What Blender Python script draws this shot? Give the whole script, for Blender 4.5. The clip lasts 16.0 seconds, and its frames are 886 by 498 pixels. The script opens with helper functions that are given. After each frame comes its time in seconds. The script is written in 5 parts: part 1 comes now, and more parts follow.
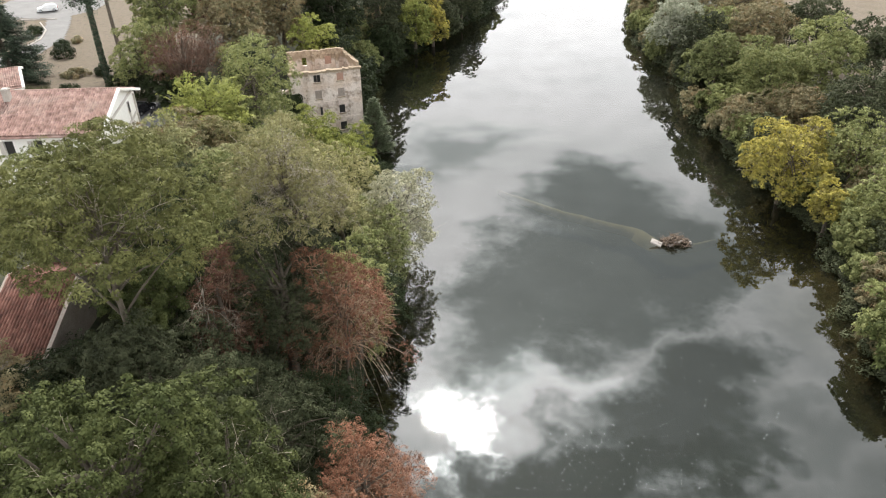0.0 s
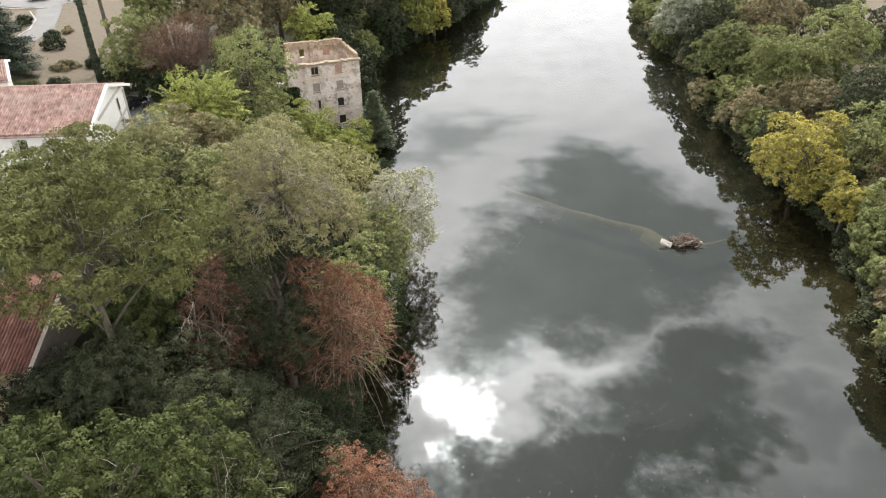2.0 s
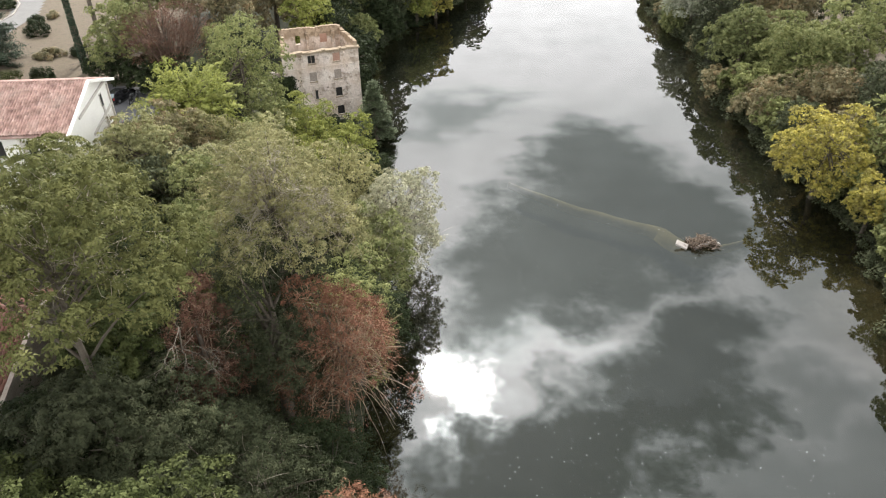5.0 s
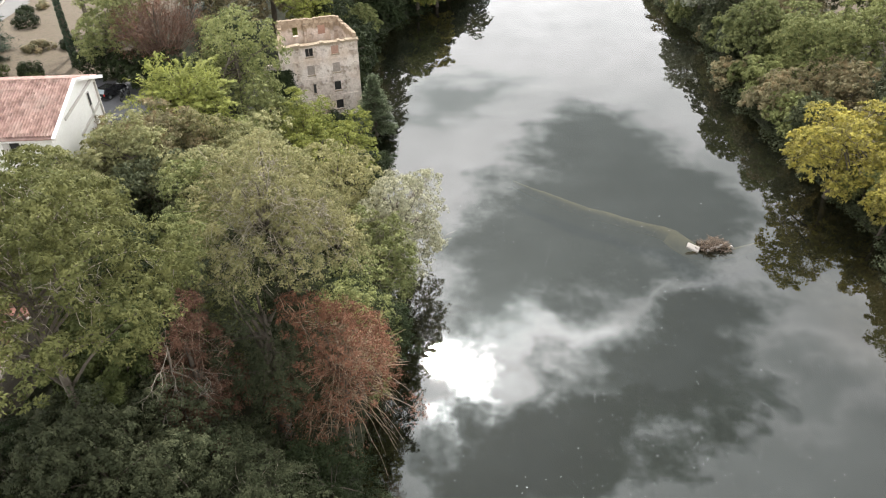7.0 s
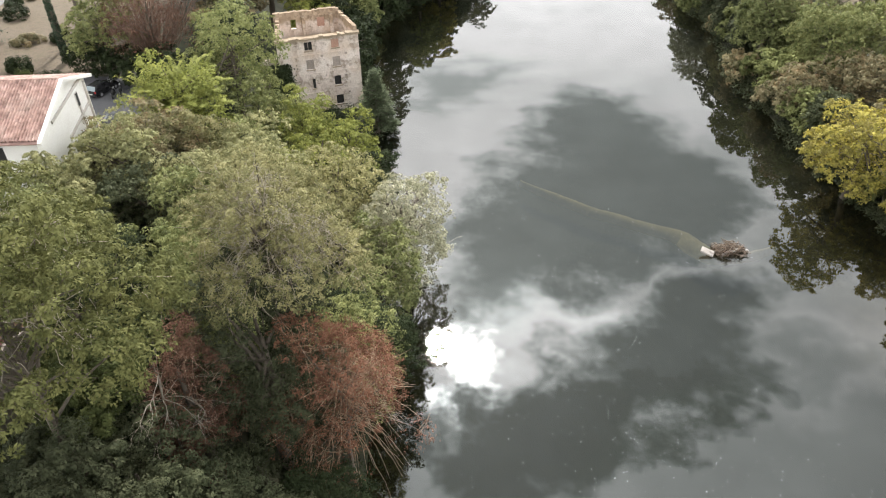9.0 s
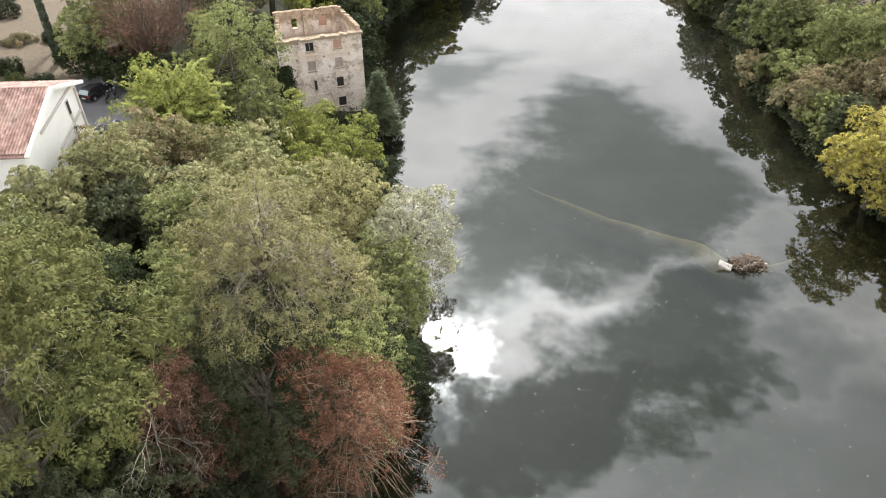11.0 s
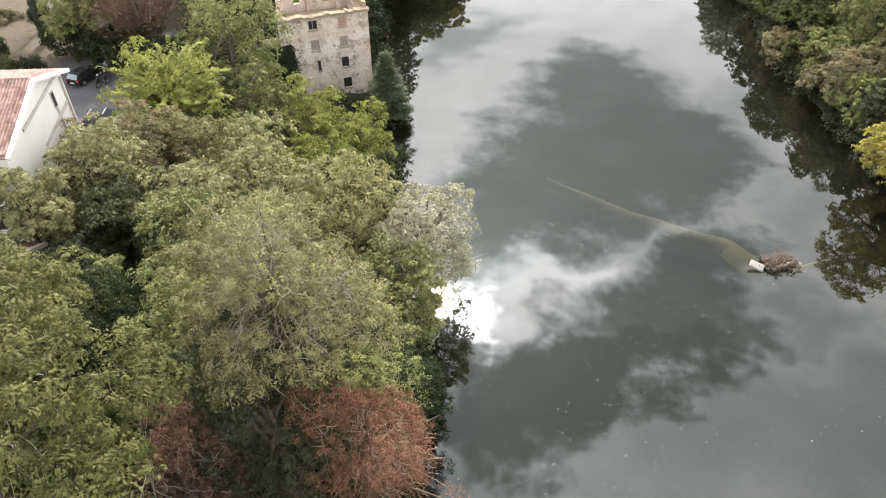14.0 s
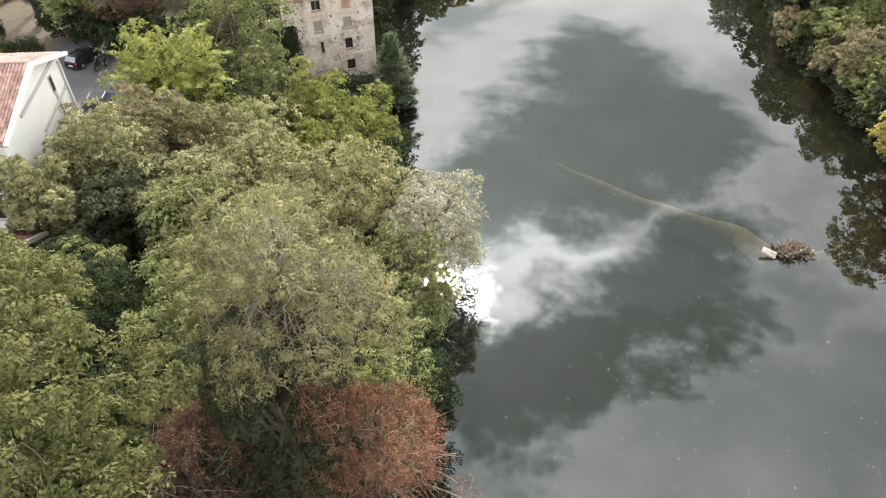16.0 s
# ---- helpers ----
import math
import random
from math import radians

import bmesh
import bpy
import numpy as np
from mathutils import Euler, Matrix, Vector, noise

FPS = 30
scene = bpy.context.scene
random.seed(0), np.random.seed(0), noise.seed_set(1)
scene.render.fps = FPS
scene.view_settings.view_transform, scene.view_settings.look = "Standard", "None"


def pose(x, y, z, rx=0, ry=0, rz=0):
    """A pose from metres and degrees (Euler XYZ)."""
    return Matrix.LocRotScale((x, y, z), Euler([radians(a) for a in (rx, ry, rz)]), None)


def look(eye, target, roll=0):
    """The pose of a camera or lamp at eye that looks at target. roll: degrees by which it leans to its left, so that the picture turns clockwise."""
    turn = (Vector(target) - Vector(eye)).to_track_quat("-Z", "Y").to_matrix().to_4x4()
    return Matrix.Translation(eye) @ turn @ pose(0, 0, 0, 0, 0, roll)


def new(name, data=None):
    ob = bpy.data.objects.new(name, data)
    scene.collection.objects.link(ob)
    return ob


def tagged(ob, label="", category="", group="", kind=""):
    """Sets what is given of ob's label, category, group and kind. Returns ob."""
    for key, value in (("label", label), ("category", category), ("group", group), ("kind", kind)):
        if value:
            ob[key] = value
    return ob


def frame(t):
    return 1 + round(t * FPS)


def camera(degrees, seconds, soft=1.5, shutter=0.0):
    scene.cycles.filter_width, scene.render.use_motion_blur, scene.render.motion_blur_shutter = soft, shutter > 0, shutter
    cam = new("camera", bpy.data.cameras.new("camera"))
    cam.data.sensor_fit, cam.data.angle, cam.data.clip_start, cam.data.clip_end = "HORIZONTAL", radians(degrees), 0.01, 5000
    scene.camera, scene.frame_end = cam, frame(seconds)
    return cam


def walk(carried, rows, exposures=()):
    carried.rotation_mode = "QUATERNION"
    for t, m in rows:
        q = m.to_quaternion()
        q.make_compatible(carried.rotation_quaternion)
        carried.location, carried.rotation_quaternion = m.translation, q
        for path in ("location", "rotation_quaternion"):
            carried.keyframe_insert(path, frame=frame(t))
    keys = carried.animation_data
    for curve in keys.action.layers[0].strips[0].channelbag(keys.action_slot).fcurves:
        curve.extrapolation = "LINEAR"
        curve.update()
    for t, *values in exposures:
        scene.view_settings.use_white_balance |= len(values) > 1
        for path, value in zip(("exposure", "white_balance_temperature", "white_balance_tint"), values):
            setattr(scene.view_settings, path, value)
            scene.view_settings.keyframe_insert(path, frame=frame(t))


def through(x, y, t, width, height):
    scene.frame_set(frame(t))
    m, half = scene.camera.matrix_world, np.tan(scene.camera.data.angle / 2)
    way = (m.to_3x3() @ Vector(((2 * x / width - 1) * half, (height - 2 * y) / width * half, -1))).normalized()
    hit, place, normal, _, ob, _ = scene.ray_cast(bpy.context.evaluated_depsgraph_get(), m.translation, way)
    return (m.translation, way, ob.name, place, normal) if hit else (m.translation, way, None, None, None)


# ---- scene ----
cam = camera(64.1, 16.0, soft=1.1)
METRES, EYE, TILT, LEAN, TURN = 28.0, 49.2, -32.0, 0.5, 0.0
ROWS = [
    (0.0, 0.0, 0.0, 0.0, 0.0, 0.0, -0.0),
    (0.5, -0.0031, 0.0285, 0.0168, -0.01, -0.27, -0.01),
    (1.0, -0.0059, 0.057, 0.0328, -0.01, -0.56, 0.0),
    (1.5, -0.008, 0.0835, 0.0497, -0.01, -0.85, 0.03),
    (2.0, -0.011, 0.1099, 0.0666, 0.0, -1.14, 0.04),
    (2.5, -0.015, 0.137, 0.0824, -0.02, -1.43, 0.05),
    (3.0, -0.0194, 0.1652, 0.0989, -0.03, -1.71, 0.05),
    (3.5, -0.023, 0.1915, 0.1165, -0.03, -2.03, 0.07),
    (4.0, -0.0259, 0.2182, 0.1332, -0.04, -2.32, 0.09),
    (6.5, -0.0383, 0.3526, 0.217, -0.03, -3.79, 0.1),
    (7.0, -0.0421, 0.3807, 0.2334, -0.04, -4.07, 0.1),
    (7.5, -0.0464, 0.4087, 0.2497, -0.04, -4.35, 0.12),
    (8.0, -0.0506, 0.4366, 0.2661, -0.04, -4.65, 0.13),
    (8.5, -0.0556, 0.4651, 0.2834, -0.03, -4.95, 0.13),
    (9.0, -0.0613, 0.4937, 0.3005, -0.04, -5.22, 0.13),
    (11.5, -0.102, 0.6405, 0.3954, -0.08, -6.34, -0.05),
    (12.0, -0.1122, 0.6718, 0.4125, -0.08, -6.8, -0.06),
    (12.5, -0.1207, 0.7032, 0.4299, -0.07, -7.18, -0.1),
    (13.0, -0.1279, 0.732, 0.4465, -0.05, -7.67, -0.12),
    (13.5, -0.1359, 0.7605, 0.4616, -0.05, -8.19, -0.12),
    (14.0, -0.1432, 0.786, 0.4758, -0.05, -8.73, -0.14),
    (14.5, -0.1503, 0.8078, 0.4882, -0.05, -9.17, -0.17),
    (15.0, -0.1539, 0.8188, 0.5035, 0.01, -9.73, -0.28),
    (15.5, -0.161, 0.8289, 0.4996, -0.01, -10.12, -0.21),
    (16.0, -0.1684, 0.833, 0.4956, -0.04, -10.39, -0.14),
]
walk(cam, [(t, pose(0, 0, EYE, TILT, LEAN, TURN) @ pose(METRES * x, METRES * y, METRES * z, 90 + pitch, roll, yaw)) for t, x, y, z, yaw, pitch, roll in ROWS],
     exposures=[(0.0, 0.16), (8.0, 0.3), (16.0, 0.36)])

# ---- world, sun ----
SUN_EL, SUN_AZ = radians(45.0), radians(-0.8)          # straight ahead of the flight, veiled by thin cloud
world = bpy.data.worlds.new("overcast_sky")
scene.world = world
world.use_nodes = True
wt = world.node_tree
wt.nodes.clear()


def wmath(op, a, b=None, c=None, clamp=False):
    n = wt.nodes.new("ShaderNodeMath")
    n.operation, n.use_clamp = op, clamp
    for i, v in enumerate((a, b, c)):
        if v is None:
            continue
        if isinstance(v, (int, float)):
            n.inputs[i].default_value = v
        else:
            wt.links.new(v, n.inputs[i])
    return n.outputs[0]


def smooth(v, lo, hi):
    n = wt.nodes.new("ShaderNodeMapRange")
    n.interpolation_type = "SMOOTHSTEP"
    wt.links.new(v, n.inputs[0])
    n.inputs[1].default_value, n.inputs[2].default_value = lo, hi
    n.inputs[3].default_value, n.inputs[4].default_value = 0.0, 1.0
    return n.outputs[0]


coord = wt.nodes.new("ShaderNodeTexCoord")
sep = wt.nodes.new("ShaderNodeSeparateXYZ")
wt.links.new(coord.outputs["Generated"], sep.inputs[0])
up = wmath("MAXIMUM", sep.outputs[2], 0.06)
cu, cv = wmath("DIVIDE", sep.outputs[0], up), wmath("DIVIDE", sep.outputs[1], up)
flat = wt.nodes.new("ShaderNodeCombineXYZ")
wt.links.new(cu, flat.inputs[0])
wt.links.new(cv, flat.inputs[1])


def cloud_noise(scale, detail, shift=0.0, rough=0.55):
    m = wt.nodes.new("ShaderNodeMapping")
    m.inputs["Location"].default_value = (shift, shift * 0.7, shift * 0.3)
    wt.links.new(flat.outputs[0], m.inputs[0])
    n = wt.nodes.new("ShaderNodeTexNoise")
    n.inputs["Scale"].default_value, n.inputs["Detail"].default_value, n.inputs["Roughness"].default_value = scale, detail, rough
    wt.links.new(m.outputs[0], n.inputs["Vector"])
    return n.outputs[0]


WARP = 0.30
wu = wmath("MULTIPLY_ADD", wmath("SUBTRACT", cloud_noise(4.5, 8, 0.0, 0.62), 0.5), WARP * 1.6, cu)
wv = wmath("MULTIPLY_ADD", wmath("SUBTRACT", cloud_noise(4.5, 8, 7.3, 0.62), 0.5), WARP * 2.0, cv)

wu = wmath("MULTIPLY_ADD", wmath("SUBTRACT", cloud_noise(16.0, 6, 2.2, 0.6), 0.5), 0.10, wu)
wv = wmath("MULTIPLY_ADD", wmath("SUBTRACT", cloud_noise(16.0, 6, 5.1, 0.6), 0.5), 0.11, wv)

# grey cloud masses on the cloud deck: depth, softness, outline (clockwise)
CLOUDS = [
    (0.94, 0.09, [(0.28, 1.96), (0.35, 2.15), (0.62, 2.15), (0.66, 1.82), (0.50, 1.50), (0.08, 1.50)]),
    (0.95, 0.085, [(-0.04, 1.26), (0.18, 1.74), (0.60, 1.84), (0.84, 1.75), (0.83, 1.52), (0.73, 1.37), (0.42, 1.20), (0.12, 1.045), (0.02, 1.08)]),
    (1.1, 0.065, [(0.04, 0.915), (0.22, 0.935), (0.61, 0.98), (0.55, 0.86), (0.41, 0.735), (0.29, 0.64), (0.17, 0.58), (0.0, 0.58), (-0.08, 0.78)]),
    (1.04, 0.08, [(0.21, 0.91), (0.30, 1.02), (0.44, 1.17), (0.58, 1.25), (0.71, 1.15), (0.67, 1.02), (0.60, 0.89), (0.40, 0.82)]),
    (0.75, 0.06, [(-0.08, 0.74), (0.09, 0.75), (0.21, 0.70), (0.19, 0.58), (0.07, 0.53), (-0.08, 0.57)]),
    (0.62, 0.08, [(0.59, 1.03), (0.82, 1.02), (0.88, 0.90), (0.64, 0.80), (0.55, 0.90)]),
    (0.64, 0.10, [(-0.12, 2.40), (0.12, 2.44), (0.26, 2.36), (0.12, 2.14), (0.0, 2.02), (-0.12, 2.10)]),
    (0.50, 0.14, [(0.62, 1.24), (0.80, 1.40), (0.98, 1.40), (0.95, 1.16), (0.74, 1.06)]),
    (0.42, 0.12, [(0.66, 1.90), (0.78, 1.96), (0.95, 1.86), (0.95, 1.66), (0.78, 1.66)]),
]
grey = None
for deep, soft, ring in CLOUDS:
    far = None
    for (xa, ya), (xb, yb) in zip(ring, ring[1:] + ring[:1]):
        l = math.hypot(xb - xa, yb - ya)
        nx, ny = -(yb - ya) / l, (xb - xa) / l
        d = wmath("MULTIPLY_ADD", wu, nx, wmath("MULTIPLY_ADD", wv, ny, -(nx * xa + ny * ya)))
        far = d if far is None else wmath("SMOOTH_MAX", far, d, 0.04)
    m = wmath("MULTIPLY", smooth(far, soft, -soft), deep)
    grey = m if grey is None else wmath("MAXIMUM", grey, m)
broad = wmath("MULTIPLY", smooth(cloud_noise(1.1, 5, 3.1), 0.45, 0.75), 0.22)
grey = wmath("MAXIMUM", grey, broad)
grey = wmath("MAXIMUM", grey, wmath("MULTIPLY", wmath("MULTIPLY", smooth(wv, 0.98, 0.76), 0.60), wmath("SUBTRACT", 1.0, wmath("MULTIPLY", smooth(wv, 0.74, 0.34), 0.65))))
fine = cloud_noise(7.0, 7, 11.0, 0.6)

# thin bright cloud, brightest round the veiled sun
sun_way = (math.sin(SUN_AZ) * math.cos(SUN_EL), math.cos(SUN_AZ) * math.cos(SUN_EL), math.sin(SUN_EL))
dot = wt.nodes.new("ShaderNodeVectorMath")
dot.operation = "DOT_PRODUCT"
wt.links.new(coord.outputs["Generated"], dot.inputs[0])
dot.inputs[1].default_value = sun_way
near = wmath("MAXIMUM", dot.outputs["Value"], 0.0)
GLOW_WIDE, GLOW_MID, GLOW_NEAR, CLOUD_BASE, GREY_LEFT = 2.1, 0.9, 24.0, 1.55, 0.25
low_sky = wmath("MULTIPLY", smooth(sep.outputs[2], 0.50, 0.15), 1.9)
glow = wmath("MULTIPLY_ADD", wmath("POWER", near, 8.0), GLOW_WIDE, wmath("ADD", low_sky, CLOUD_BASE))
glow = wmath("MULTIPLY_ADD", wmath("POWER", near, 70.0), GLOW_MID, glow)
disc_u, disc_v = wmath("MULTIPLY", wmath("SUBTRACT", wu, 0.012), 1 / 0.062), wmath("MULTIPLY", wmath("SUBTRACT", wv, 0.985), 1 / 0.105)
disc_r = wmath("SQRT", wmath("ADD", wmath("MULTIPLY", disc_u, disc_u), wmath("MULTIPLY", disc_v, disc_v)))
glow = wmath("MULTIPLY_ADD", wmath("POWER", smooth(disc_r, 1.6, 0.1), 2.4), GLOW_NEAR, glow)
halo_u, halo_v = wmath("MULTIPLY", wmath("SUBTRACT", wu, 0.14), 1 / 0.26), wmath("MULTIPLY", wmath("SUBTRACT", wv, 1.07), 1 / 0.12)
halo_r = wmath("SQRT", wmath("ADD", wmath("MULTIPLY", halo_u, halo_u), wmath("MULTIPLY", halo_v, halo_v)))
glow = wmath("MULTIPLY_ADD", smooth(halo_r, 1.3, 0.0), 2.6, glow)
glow = wmath("MULTIPLY", glow, wmath("MULTIPLY_ADD", fine, 0.5, 0.75))
keep = wmath("SUBTRACT", 1.0, wmath("MULTIPLY", grey, 1.0 - GREY_LEFT))
level = wmath("MULTIPLY", glow, keep)
tint = wt.nodes.new("ShaderNodeMix")
tint.data_type = "RGBA"
wt.links.new(grey, tint.inputs[0])
tint.inputs[6].default_value, tint.inputs[7].default_value = (0.993, 0.988, 0.992, 1), (0.90, 1.0, 0.985, 1)
cloud_colour = wt.nodes.new("ShaderNodeVectorMath")
cloud_colour.operation = "SCALE"
wt.links.new(tint.outputs[2], cloud_colour.inputs[0])
wt.links.new(level, cloud_colour.inputs["Scale"])
clear = wt.nodes.new("ShaderNodeTexSky")
clear.sky_type, clear.sun_disc, clear.sun_elevation, clear.sun_rotation = "NISHITA", False, SUN_EL, SUN_AZ
bg_sky, bg_cloud, both, w_out = (wt.nodes.new(k) for k in ("ShaderNodeBackground", "ShaderNodeBackground", "ShaderNodeMixShader", "ShaderNodeOutputWorld"))
bg_sky.inputs[1].default_value = 0.1
wt.links.new(clear.outputs[0], bg_sky.inputs[0])
wt.links.new(cloud_colour.outputs[0], bg_cloud.inputs[0])
both.inputs[0].default_value = 0.9
wt.links.new(bg_sky.outputs[0], both.inputs[1])
wt.links.new(bg_cloud.outputs[0], both.inputs[2])
wt.links.new(both.outputs[0], w_out.inputs[0])

sun_data = bpy.data.lights.new("sun", "SUN")
sun_data.energy, sun_data.angle, sun_data.color = 5.0, radians(2.6), (1.0, 0.96, 0.9)
sun = new("sun", sun_data)
sun.matrix_world = look((0, 0, 0), (-sun_way[0], -sun_way[1], -sun_way[2]))


# ---- materials ----
def material(name):
    m = bpy.data.materials.new(name)
    m.use_nodes = True
    t = m.node_tree
    t.nodes.clear()
    out, bsdf = t.nodes.new("ShaderNodeOutputMaterial"), t.nodes.new("ShaderNodeBsdfPrincipled")
    t.links.new(bsdf.outputs[0], out.inputs[0])
    return m, t, bsdf, out


def noise_of(t, scale, detail=4.0, kind="Object", rough=0.55):
    c, n = t.nodes.new("ShaderNodeTexCoord"), t.nodes.new("ShaderNodeTexNoise")
    n.inputs["Scale"].default_value, n.inputs["Detail"].default_value, n.inputs["Roughness"].default_value = scale, detail, rough
    t.links.new(c.outputs[kind], n.inputs["Vector"])
    return n.outputs[0]


def ramp_of(t, v, stops):
    r = t.nodes.new("ShaderNodeValToRGB")
    while len(r.color_ramp.elements) < len(stops):
        r.color_ramp.elements.new(0.5)
    for e, (p, c) in zip(r.color_ramp.elements, stops):
        e.position, e.color = p, (*c, 1)
    t.links.new(v, r.inputs[0])
    return r.outputs[0]


def mix_of(t, fac, a, b, mode="MIX"):
    m = t.nodes.new("ShaderNodeMix")
    m.data_type, m.blend_type = "RGBA", mode
    for i, v in ((0, fac), (6, a), (7, b)):
        if isinstance(v, (int, float)):
            m.inputs[i].default_value = v
        elif isinstance(v, tuple):
            m.inputs[i].default_value = (*v, 1)
        else:
            t.links.new(v, m.inputs[i])
    return m.outputs[2]


def bump_of(t, bsdf, v, strength, distance):
    b = t.nodes.new("ShaderNodeBump")
    b.inputs["Strength"].default_value, b.inputs["Distance"].default_value = strength, distance
    t.links.new(v, b.inputs["Height"])
    t.links.new(b.outputs[0], bsdf.inputs["Normal"])


def surface(name, low, high, scale=3.0, fine=30.0, rough=0.85, bump=0.3, metal=0.0, depth=0.02):
    """Two scales of variation between two colours, with a fine relief."""
    m, t, b, _ = material(name)
    big = noise_of(t, scale, 5)
    small = noise_of(t, fine, 3)
    c = ramp_of(t, big, [(0.3, low), (0.7, high)])
    c = mix_of(t, 0.35, c, ramp_of(t, small, [(0.3, tuple(v * 0.6 for v in low)), (0.7, tuple(min(1, v * 1.25) for v in high))]))
    t.links.new(c, b.inputs["Base Color"])
    b.inputs["Roughness"].default_value, b.inputs["Metallic"].default_value = rough, metal
    if bump:
        bump_of(t, b, small, bump, depth)
    return m


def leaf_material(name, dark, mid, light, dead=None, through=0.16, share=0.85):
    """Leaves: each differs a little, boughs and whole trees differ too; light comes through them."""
    m, t, b, out = material(name)
    geo, info = t.nodes.new("ShaderNodeNewGeometry"), t.nodes.new("ShaderNodeObjectInfo")
    soft = tuple(0.55 * a + 0.45 * b for a, b in zip(mid, dark))
    keen = tuple(0.6 * a + 0.4 * b for a, b in zip(mid, light))
    c = ramp_of(t, geo.outputs["Random Per Island"], [(0.0, soft), (0.5, mid), (1.0, keen)])
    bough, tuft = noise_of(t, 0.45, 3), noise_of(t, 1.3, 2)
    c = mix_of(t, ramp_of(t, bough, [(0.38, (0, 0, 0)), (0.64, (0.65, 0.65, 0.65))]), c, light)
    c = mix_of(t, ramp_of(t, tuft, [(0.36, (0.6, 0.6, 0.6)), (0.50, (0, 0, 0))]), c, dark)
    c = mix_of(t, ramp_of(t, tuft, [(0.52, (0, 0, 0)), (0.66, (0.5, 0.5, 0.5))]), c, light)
    if dead:
        spot = noise_of(t, 0.8, 4)
        c = mix_of(t, ramp_of(t, spot, [(share - 0.3, (0, 0, 0)), (share - 0.1, (0.8, 0.8, 0.8))]), c, dead)
    hsv = t.nodes.new("ShaderNodeHueSaturation")
    r = t.nodes.new("ShaderNodeMapRange")
    r.inputs[3].default_value, r.inputs[4].default_value = 0.8, 1.2
    t.links.new(info.outputs["Random"], r.inputs[0])
    t.links.new(r.outputs[0], hsv.inputs["Value"])
    t.links.new(c, hsv.inputs["Color"])
    t.links.new(hsv.outputs[0], b.inputs["Base Color"])
    b.inputs["Roughness"].default_value = 0.65
    b.inputs["Specular IOR Level"].default_value = 0.10
    tr, mx = t.nodes.new("ShaderNodeBsdfTranslucent"), t.nodes.new("ShaderNodeMixShader")
    t.links.new(hsv.outputs[0], tr.inputs[0])
    mx.inputs[0].default_value = through
    t.links.new(b.outputs[0], mx.inputs[1])
    t.links.new(tr.outputs[0], mx.inputs[2])
    t.links.new(mx.outputs[0], out.inputs[0])
    return m


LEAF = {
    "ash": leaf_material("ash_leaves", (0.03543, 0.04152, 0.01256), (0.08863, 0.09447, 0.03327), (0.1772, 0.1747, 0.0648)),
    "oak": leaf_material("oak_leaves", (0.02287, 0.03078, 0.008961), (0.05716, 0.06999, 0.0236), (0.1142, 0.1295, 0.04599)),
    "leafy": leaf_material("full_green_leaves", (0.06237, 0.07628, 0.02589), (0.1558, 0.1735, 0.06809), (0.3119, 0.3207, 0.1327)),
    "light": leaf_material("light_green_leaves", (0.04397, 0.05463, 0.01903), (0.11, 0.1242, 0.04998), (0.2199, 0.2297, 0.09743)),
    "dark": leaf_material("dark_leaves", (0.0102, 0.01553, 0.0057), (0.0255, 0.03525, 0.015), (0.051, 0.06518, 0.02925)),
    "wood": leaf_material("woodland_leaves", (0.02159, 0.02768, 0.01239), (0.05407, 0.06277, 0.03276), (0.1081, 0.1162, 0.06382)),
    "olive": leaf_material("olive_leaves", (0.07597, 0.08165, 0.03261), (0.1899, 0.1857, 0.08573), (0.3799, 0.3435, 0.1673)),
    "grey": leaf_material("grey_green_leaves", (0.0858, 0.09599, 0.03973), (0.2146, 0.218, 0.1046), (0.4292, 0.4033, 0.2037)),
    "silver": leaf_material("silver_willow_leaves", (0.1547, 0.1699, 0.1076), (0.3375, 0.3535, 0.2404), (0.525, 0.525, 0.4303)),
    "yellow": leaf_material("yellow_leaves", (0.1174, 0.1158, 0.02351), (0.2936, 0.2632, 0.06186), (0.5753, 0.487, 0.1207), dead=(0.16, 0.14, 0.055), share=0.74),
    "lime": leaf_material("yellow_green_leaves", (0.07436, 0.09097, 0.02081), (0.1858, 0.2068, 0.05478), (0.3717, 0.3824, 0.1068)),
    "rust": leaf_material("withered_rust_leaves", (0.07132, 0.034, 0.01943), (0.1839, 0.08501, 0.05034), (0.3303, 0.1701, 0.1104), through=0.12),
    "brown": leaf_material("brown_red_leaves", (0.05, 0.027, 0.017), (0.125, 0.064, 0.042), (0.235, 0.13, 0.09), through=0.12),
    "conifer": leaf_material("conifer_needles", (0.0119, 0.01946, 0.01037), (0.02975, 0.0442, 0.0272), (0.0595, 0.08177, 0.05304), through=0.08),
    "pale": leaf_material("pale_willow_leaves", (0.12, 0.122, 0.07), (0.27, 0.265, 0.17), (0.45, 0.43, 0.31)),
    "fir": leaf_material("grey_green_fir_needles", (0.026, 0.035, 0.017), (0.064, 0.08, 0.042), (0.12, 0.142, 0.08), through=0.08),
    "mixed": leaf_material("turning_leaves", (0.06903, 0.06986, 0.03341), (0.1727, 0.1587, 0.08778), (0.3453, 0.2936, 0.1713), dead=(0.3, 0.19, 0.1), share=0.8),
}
BARK = surface("bark", (0.07, 0.056, 0.043), (0.145, 0.12, 0.092), 2.0, 14.0, 0.9, 0.6)
TWIG = surface("pale_twigs", (0.26, 0.22, 0.17), (0.42, 0.37, 0.30), 2.0, 14.0, 0.9, 0.3)
GREYWOOD = surface("grey_dead_wood", (0.15, 0.125, 0.10), (0.29, 0.25, 0.205), 2.0, 14.0, 0.9, 0.3)
